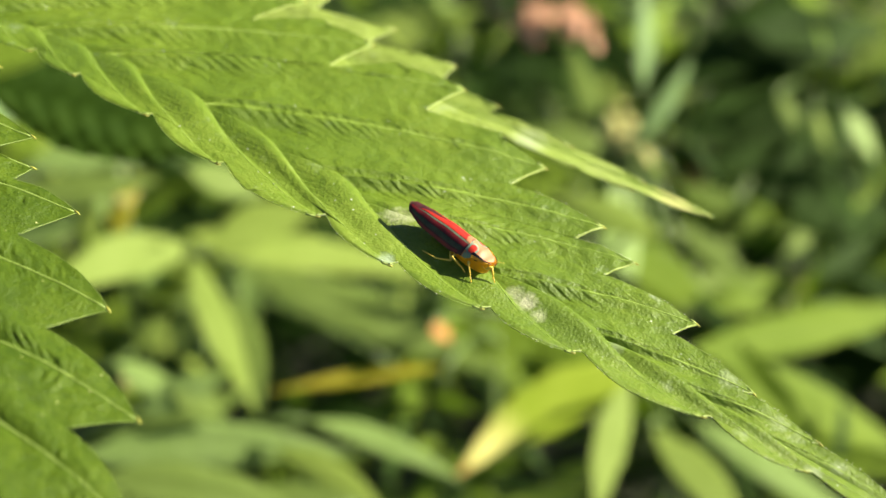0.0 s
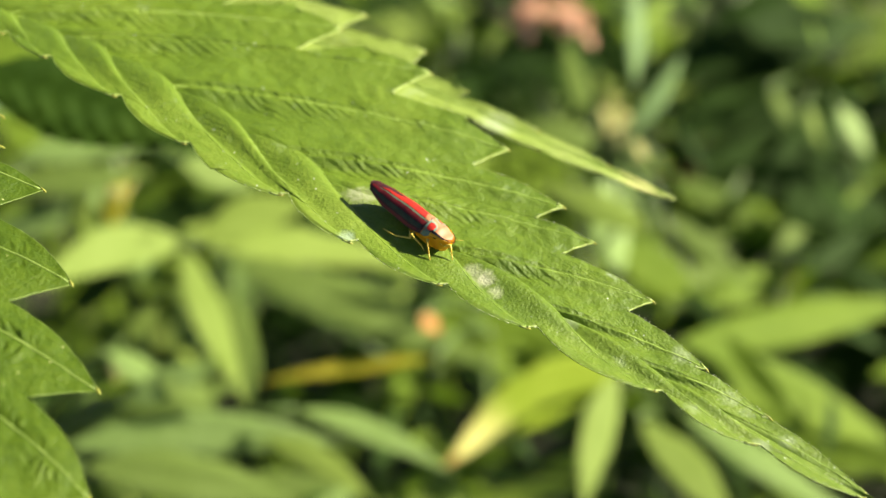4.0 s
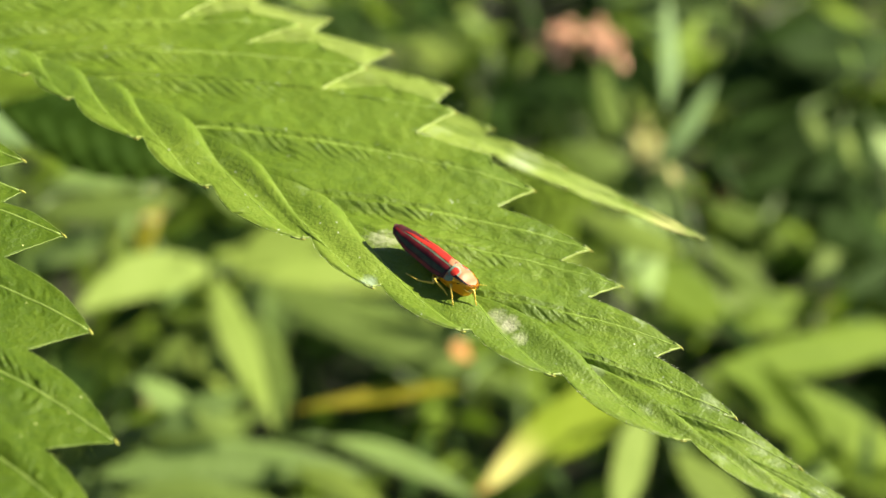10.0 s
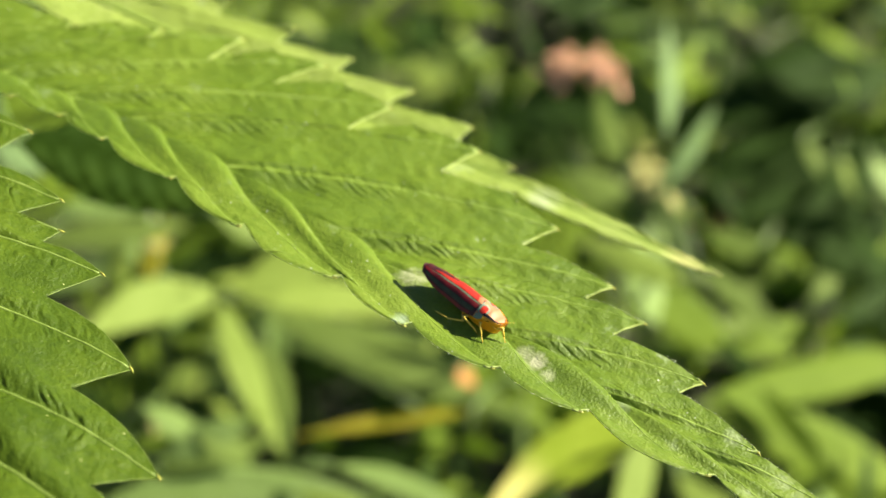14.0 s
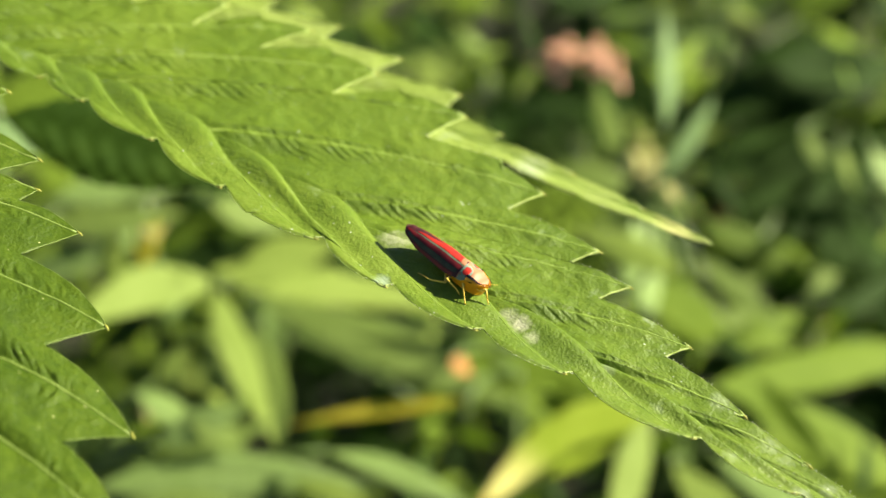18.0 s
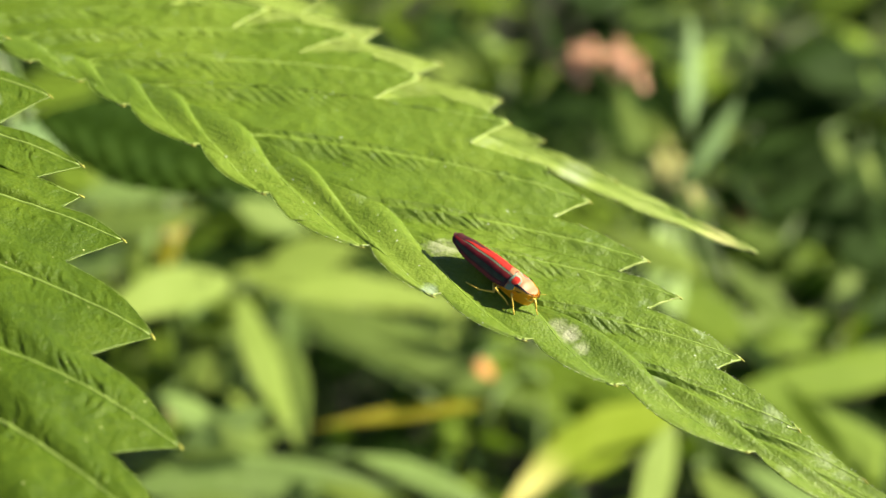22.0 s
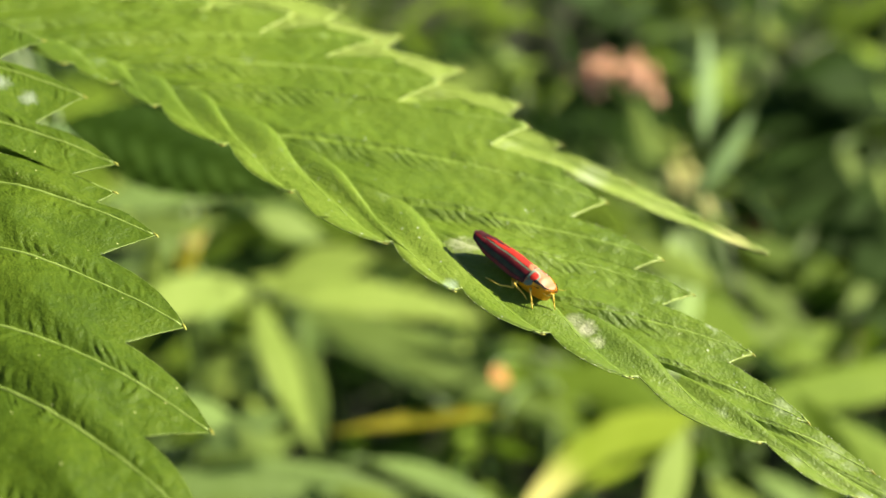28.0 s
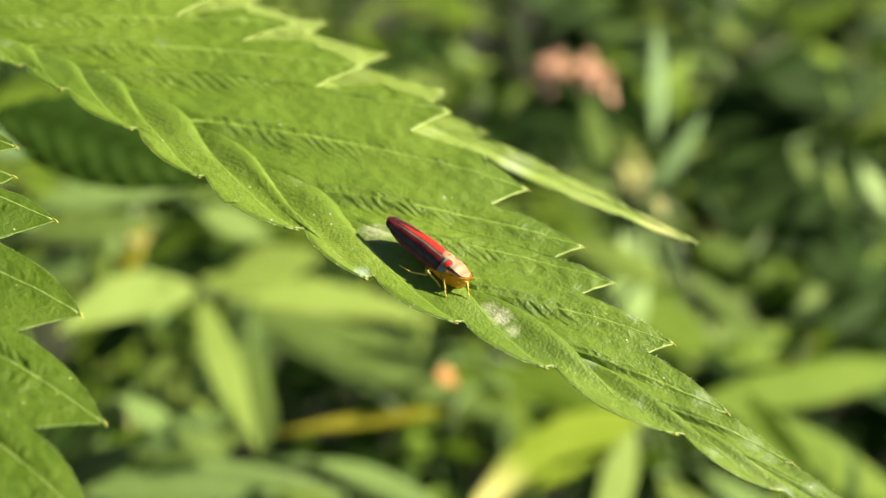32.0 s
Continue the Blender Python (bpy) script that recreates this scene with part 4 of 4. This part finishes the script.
NEAR_PLANTS = [
    ("hemp plant with sunlit lime leaves spread like fingers", (-0.058, 0.262, 0.0), [
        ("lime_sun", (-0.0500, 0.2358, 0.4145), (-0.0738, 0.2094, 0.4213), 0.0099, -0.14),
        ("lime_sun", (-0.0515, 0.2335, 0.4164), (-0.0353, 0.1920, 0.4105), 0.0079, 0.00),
        ("sage", (-0.0450, 0.2343, 0.4045), (-0.0363, 0.2069, 0.3938), 0.0088, 0.02),
        ("lime", (-0.0507, 0.2421, 0.4097), (-0.0258, 0.2509, 0.4111), 0.0095, -0.10),
        ("lime", (-0.0495, 0.2418, 0.4092), (-0.0017, 0.2529, 0.3959), 0.0079, -0.03),
        ("sage_sun", (-0.0460, 0.2406, 0.4077), (0.0136, 0.2051, 0.3996), 0.0113, -0.05),
        ("green", (-0.0108, 0.2454, 0.3732), (0.0282, 0.2514, 0.3809), 0.0104),
        ("green", (0.0164, 0.2617, 0.3746), (0.0407, 0.2514, 0.3695), 0.0093),
    ]),
    ("hemp plant with lime leaves, one tip yellowed and brown", (0.05, 0.225, 0.0), [
        ("tipped", (0.0424, 0.2181, 0.3984), (0.0025, 0.1942, 0.3906), 0.0117, -0.08),
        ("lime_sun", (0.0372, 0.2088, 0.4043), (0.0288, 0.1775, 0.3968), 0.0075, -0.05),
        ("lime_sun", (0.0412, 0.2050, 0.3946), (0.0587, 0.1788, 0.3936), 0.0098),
        ("pale", (0.0522, 0.2221, 0.3808), (0.0905, 0.1954, 0.3710), 0.0073),
        ("green", (0.0480, 0.2292, 0.3899), (0.1145, 0.2517, 0.3781), 0.0096, -0.03),
        ("green", (0.0504, 0.2292, 0.3899), (0.1068, 0.2267, 0.3704), 0.0129),
        ("green", (0.0492, 0.2534, 0.3640), (0.0103, 0.2630, 0.3681), 0.0095),
        ("green", (0.0684, 0.2502, 0.3794), (0.1123, 0.2626, 0.3774), 0.0073),
        ("green", (0.0376, 0.2521, 0.3543), (0.0158, 0.2588, 0.3629), 0.0096),
    ]),
    ("hemp plant with pale grey-green drooping leaves", (-0.085, 0.19, 0.0), [
        ("pale", (-0.0646, 0.1743, 0.4171), (-0.0140, 0.1781, 0.4187), 0.0082, -0.04),
        ("pale", (-0.0242, 0.1830, 0.4184), (0.0052, 0.1768, 0.4106), 0.0046, -0.03),
        ("sage", (-0.0580, 0.1646, 0.4226), (-0.0209, 0.1626, 0.4200), 0.0089),
        ("sage", (-0.0566, 0.1855, 0.4119), (-0.0340, 0.1905, 0.4184), 0.0063),
        ("green", (-0.0620, 0.1914, 0.4098), (-0.0380, 0.1972, 0.4172), 0.0054),
        ("lime", (-0.0295, 0.1757, 0.4188), (-0.0079, 0.1654, 0.4155), 0.0050, -0.04),
        ("pale", (-0.0563, 0.1848, 0.4305), (-0.0442, 0.1809, 0.4255), 0.0049),
        ("pale", (-0.0529, 0.1791, 0.4232), (-0.0373, 0.1839, 0.4294), 0.0058),
        ("lime_sun", (-0.0560, 0.1949, 0.4240), (-0.0493, 0.1987, 0.4288), 0.0045),
        ("sage", (-0.0471, 0.1818, 0.4267), (-0.0373, 0.1788, 0.4228), 0.0049),
        ("sage", (-0.0344, 0.1656, 0.4174), (-0.0135, 0.1662, 0.4181), 0.0047),
        ("green", (-0.0631, 0.1933, 0.4121), (-0.0432, 0.1956, 0.4151), 0.0048),
    ]),
    ("withered hemp stem with yellow and brown leaves", (0.012, 0.25, 0.0), [
        ("yellow", (0.0008, 0.2078, 0.4080), (-0.0333, 0.2039, 0.4029), 0.0030, -0.03),
        ("rust", (-0.0019, 0.2117, 0.4162), (0.0016, 0.2093, 0.4131), 0.0039),
    ]),
    ("hemp plant with pale leaves in half shade", (-0.075, 0.275, 0.0), [
        ("pale", (-0.0811, 0.2299, 0.4394), (-0.0487, 0.2373, 0.4407), 0.0084, -0.05),
        ("sage", (-0.0542, 0.2513, 0.4246), (-0.0385, 0.2544, 0.4156), 0.0073),
        ("yellow", (-0.0722, 0.2523, 0.4048), (-0.0691, 0.2619, 0.4171), 0.0052),
        ("lime", (-0.0788, 0.2512, 0.4033), (-0.0770, 0.2585, 0.4127), 0.0045),
        ("sage", (-0.0906, 0.2431, 0.4238), (-0.0589, 0.2450, 0.4263), 0.0070),
        ("pale", (-0.0877, 0.2629, 0.4102), (-0.0686, 0.2594, 0.4057), 0.0071),
        ("moss", (-0.0697, 0.2726, 0.4048), (-0.0292, 0.2742, 0.4069), 0.0105),
        ("teal", (-0.0739, 0.1878, 0.4829), (-0.0604, 0.1856, 0.4802), 0.0076),
    ]),
    ("hemp plant with leaves coloured dark as shade", (-0.09, 0.23, 0.0), [
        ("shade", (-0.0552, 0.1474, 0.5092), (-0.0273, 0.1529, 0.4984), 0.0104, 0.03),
        ("pale", (-0.1012, 0.2512, 0.4033), (-0.0739, 0.2572, 0.4110), 0.0067),
    ]),
    ("hemp plant with upright pale green leaves and a seed head", (0.047, 0.305, 0.0), [
        ("teal", (0.0461, 0.2842, 0.4228), (0.0479, 0.3018, 0.4453), 0.0047),
        ("teal", (0.0448, 0.2774, 0.4141), (0.0593, 0.2888, 0.4287), 0.0047),
        ("sage", (0.0369, 0.2883, 0.4102), (0.0314, 0.3111, 0.4215), 0.0060),
        ("sage", (0.0563, 0.2839, 0.3867), (0.0783, 0.2719, 0.3715), 0.0061),
        ("lime", (0.0442, 0.2289, 0.4236), (0.0210, 0.2360, 0.4310), 0.0068),
        ("pale", (0.0390, 0.2296, 0.4114), (0.0344, 0.2424, 0.4278), 0.0100),
        ("moss", (0.0374, 0.2835, 0.3765), (0.0783, 0.2939, 0.3801), 0.0085),
        ("sage", (0.0411, 0.2706, 0.3697), (0.0883, 0.2865, 0.3706), 0.0118),
        ("moss", (0.0581, 0.2997, 0.3874), (0.0910, 0.2993, 0.3675), 0.0087),
        ("green", (0.0646, 0.2706, 0.3697), (0.0939, 0.2837, 0.3670), 0.0097),
        ("green", (0.0418, 0.2748, 0.3849), (0.0686, 0.2711, 0.3704), 0.0124),
        ("pale", (0.0482, 0.2925, 0.3783), (0.0410, 0.3047, 0.3938), 0.0129),
        ("sage", (0.0425, 0.3013, 0.3895), (0.0239, 0.3093, 0.3997), 0.0114),
        ("pale", (0.0372, 0.3054, 0.3867), (0.0576, 0.2929, 0.3707), 0.0102),
    ]),
    ("hemp plant with large leaves coloured dark as shade", (0.12, 0.40, 0.0), [
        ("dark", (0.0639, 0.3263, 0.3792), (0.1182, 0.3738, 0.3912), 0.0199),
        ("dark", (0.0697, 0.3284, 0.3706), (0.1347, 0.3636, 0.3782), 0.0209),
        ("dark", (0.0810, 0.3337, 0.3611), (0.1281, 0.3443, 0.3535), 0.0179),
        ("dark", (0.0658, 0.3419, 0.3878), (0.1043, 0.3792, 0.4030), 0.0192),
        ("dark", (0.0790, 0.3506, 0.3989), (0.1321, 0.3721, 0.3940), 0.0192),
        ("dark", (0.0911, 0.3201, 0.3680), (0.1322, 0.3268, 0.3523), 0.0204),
        ("lime", (0.0988, 0.3831, 0.3755), (0.1195, 0.3812, 0.3731), 0.0075),
        ("green", (0.1127, 0.3782, 0.3693), (0.1346, 0.3745, 0.3646), 0.0086),
        ("pale", (0.1033, 0.3148, 0.3987), (0.1130, 0.3068, 0.3884), 0.0074),
        ("sage", (0.0858, 0.3175, 0.4021), (0.0938, 0.3095, 0.3918), 0.0049),
        ("lime_sun", (0.0953, 0.3148, 0.3987), (0.1025, 0.3063, 0.3878), 0.0054),
        ("sage", (0.0697, 0.2957, 0.3694), (0.1046, 0.3064, 0.3668), 0.0089),
        ("sage", (0.0761, 0.3092, 0.3704), (0.0956, 0.3022, 0.3615), 0.0081),
        ("lime_sun", (0.1090, 0.3371, 0.3979), (0.1212, 0.3427, 0.4051), 0.0070),
        ("sage", (0.1144, 0.3708, 0.3599), (0.1192, 0.3634, 0.3504), 0.0069),
        ("green", (0.0959, 0.3814, 0.3572), (0.1082, 0.3787, 0.3537), 0.0070),
    ]),
]
seed = 100
for label, foot, leaves in NEAR_PLANTS:
    plant = tagged(new("hemp_plant"), label, "plant", "hemp plants")
    plant.location = foot
    bpy.context.view_layer.update()
    inv = Matrix.Translation(-Vector(foot))
    head = Vector(leaves[0][1])
    stalk(plant, "stem", (0, 0, 0), inv @ Vector((foot[0], foot[1], max(0.1, head.z - 0.03))), 0.0028, 0.0015)
    for kind, a, b, width, *bend in leaves:
        seed += 1
        far_leaflet(plant, kind, inv @ Vector(a), inv @ Vector(b), width, seed, *bend)
        stalk(plant, "leaf_stalk", (0, 0, max(0.1, head.z - 0.03)), inv @ Vector(a), 0.0011, 0.0007, -0.004)


def ball_cluster(name, centre, size, kind, count, seed, label, category):
    rng = random.Random(seed)
    ob = tagged(new(name), label, category)
    ob.location = centre
    for _ in range(count):
        bm = bmesh.new()
        v = Vector((rng.gauss(0, 1), rng.gauss(0, 1), rng.gauss(0, 1))) * size * 0.45
        m = Matrix.Translation(v) @ Euler((rng.uniform(0, 6), rng.uniform(0, 6), 0)).to_matrix().to_4x4() @ Matrix.Diagonal((1, 0.55, 0.4, 1))
        bmesh.ops.create_icosphere(bm, subdivisions=2, radius=size * rng.uniform(0.3, 0.5), matrix=m)
        part("bract", bm, FAR[kind], ob)
    return ob


for centre, size, kind, count, label in (
    ((0.0236, 0.3384, 0.4103), 0.0058, "pink", 16, "dry pinkish-brown withered flower cluster"),
    ((0.0340, 0.3380, 0.4106), 0.0055, "pink", 16, "dry pinkish-brown withered flower cluster"),
    ((-0.0582, 0.2000, 0.4093), 0.005, "bud", 7, "pale yellow hemp bud among leaves"),
    ((0.0906, 0.2942, 0.3496), 0.007, "bud", 7, "pale yellow hemp bud among leaves"),
    ((0.0414, 0.2879, 0.4100), 0.0062, "bud", 9, "straw-coloured seed head among leaves"),
    ((0.0026, 0.3095, 0.4271), 0.006, "lime", 5, "small lime green bud"),
    ((-0.0706, 0.2583, 0.4127), 0.005, "bud", 6, "pale yellow hemp bud among leaves"),
    ((0.0737, 0.3595, 0.3454), 0.012, "brown", 6, "dull reddish withered leaf cluster"),
):
    ball_cluster("bud_cluster", centre, size, kind, count, int(1000 * abs(centre[0])) + count, label, "bud")

# low clutter of small leaves round the nearer plants
rng = random.Random(31)
for n, (centre, spread, count, mix) in enumerate((
    ((0.09, 0.37, 0.37), (0.055, 0.05, 0.05), 70, (11, 2, 0.2, 0.5)),
    ((0.06, 0.39, 0.37), (0.05, 0.04, 0.04), 50, (10, 2.5, 0.2, 0.4)),
    ((-0.02, 0.40, 0.37), (0.05, 0.03, 0.04), 40, (5, 5, 1, 0.3)),
    ((-0.06, 0.27, 0.38), (0.035, 0.03, 0.035), 40, (4, 5, 2, 0.8)),
    ((0.0, 0.27, 0.35), (0.05, 0.03, 0.03), 40, (6, 4, 0.6, 0.2)),
    ((0.09, 0.29, 0.36), (0.05, 0.04, 0.035), 50, (9, 1.5, 0.1, 0.1)),
    ((-0.03, 0.21, 0.36), (0.05, 0.03, 0.02), 34, (6, 4, 1, 0.4)),
    ((0.05, 0.21, 0.37), (0.05, 0.03, 0.02), 34, (6, 4, 1, 0.4)),
)):
    plant = tagged(new("hemp_plant"), "small-leaved bushy hemp side shoot in broken light", "plant", "hemp side shoots")
    foot = Vector((centre[0], centre[1], 0))
    plant.location = foot
    stalk(plant, "stem", (0, 0, 0), (0, 0, centre[2]), 0.002, 0.001)
    for j in range(count):
        p = Vector([rng.gauss(0, 0.55) * k for k in spread]) + Vector((0, 0, centre[2]))
        d = Vector((rng.gauss(0, 1), rng.gauss(0, 0.7), rng.gauss(-0.1, 0.6))).normalized() * rng.uniform(0.014, 0.032)
        up = Vector((rng.gauss(0.2, 0.5), rng.gauss(-0.3, 0.5), 1))
        seed += 1
        # many dark leaves: the gaps' shade comes from leaf colour
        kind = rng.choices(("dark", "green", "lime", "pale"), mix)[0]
        ob = mesh_part("leaflet", *far_blade(d.length, d.length * rng.uniform(0.16, 0.28), seed, 0.12, 0.45, 9, 18, 2), FAR[kind], plant)
        ob.matrix_basis = basis(p, d, up.cross(d))

# farther plants that fill the shade behind
VARIANTS = []
for k in range(6):
    v, f = far_blade(1.0, 0.2 + 0.03 * k, 500 + k, 0.1 + 0.05 * (k % 3))
    me = bpy.data.meshes.new("leaflet")
    me.from_pydata(v, [], f)
    me.shade_smooth()
    VARIANTS.append(me)
KINDED = {}
for kind in ("green", "dark", "lime", "pale"):
    for k, me in enumerate(VARIANTS):
        c = me.copy()
        c.materials.append(FAR[kind])
        KINDED[kind, k] = c
rng = random.Random(77)
for n in range(60):
    x, y = rng.uniform(-0.42, 0.62), 0.40 + 0.75 * rng.random() ** 1.5
    x *= 0.5 + 0.6 * y
    top = rng.uniform(0.55, 0.95) * max(0.16, 0.6 - 0.56 * y) + 0.06
    plant = tagged(new("hemp_plant"), "leafy green hemp plant standing in the shade behind", "plant", "hemp plants")
    plant.location = (x, y, 0)
    stalk(plant, "stem", (0, 0, 0), (rng.uniform(-0.02, 0.02), rng.uniform(-0.02, 0.02), top), 0.005, 0.002)
    for j in range(7):
        z = top * (1 - 0.11 * j)
        ang = rng.uniform(0, 2 * math.pi)
        reach = rng.uniform(0.03, 0.07)
        p = Vector((math.cos(ang) * reach, math.sin(ang) * reach, z + rng.uniform(-0.01, 0.03)))
        st = stalk(plant, "leaf_stalk", (0, 0, z - 0.02), p, 0.0012, 0.0008, -0.006)
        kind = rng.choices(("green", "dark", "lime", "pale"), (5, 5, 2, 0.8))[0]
        size = rng.uniform(0.05, 0.1)
        for q in range(-2, 3):
            ob = new("leaflet", KINDED[kind, rng.randrange(6)])
            ob.parent = st
            s = size * (1 - 0.17 * abs(q))
            tilt = rng.uniform(-0.5, 0.25)
            e = Euler((rng.uniform(-0.4, 0.4), -tilt, ang + q * 0.6 + rng.uniform(-0.1, 0.1)))
            ob.matrix_basis = Matrix.Translation(p) @ e.to_matrix().to_4x4() @ Matrix.Scale(s, 4)

# ---- ground ----
bm = bmesh.new()
bmesh.ops.create_grid(bm, x_segments=120, y_segments=120, size=4.0)
for v in bm.verts:
    v.co.z = 0.012 * noise.noise(v.co * 4) + 0.006 * noise.noise(v.co * 17) - 0.02
    if max(abs(v.co.x), abs(v.co.y)) > 3.99:
        v.co.x, v.co.y = v.co.x * 150, v.co.y * 150
ground = tagged(part("ground", bm, SOIL, None), "dark bare soil under the plants", "ground", "", "structure")


def motions():
    walk(hopper, [(0.0, hopper.matrix_world.copy()), (32.0, hopper.matrix_world.copy())])


motions()
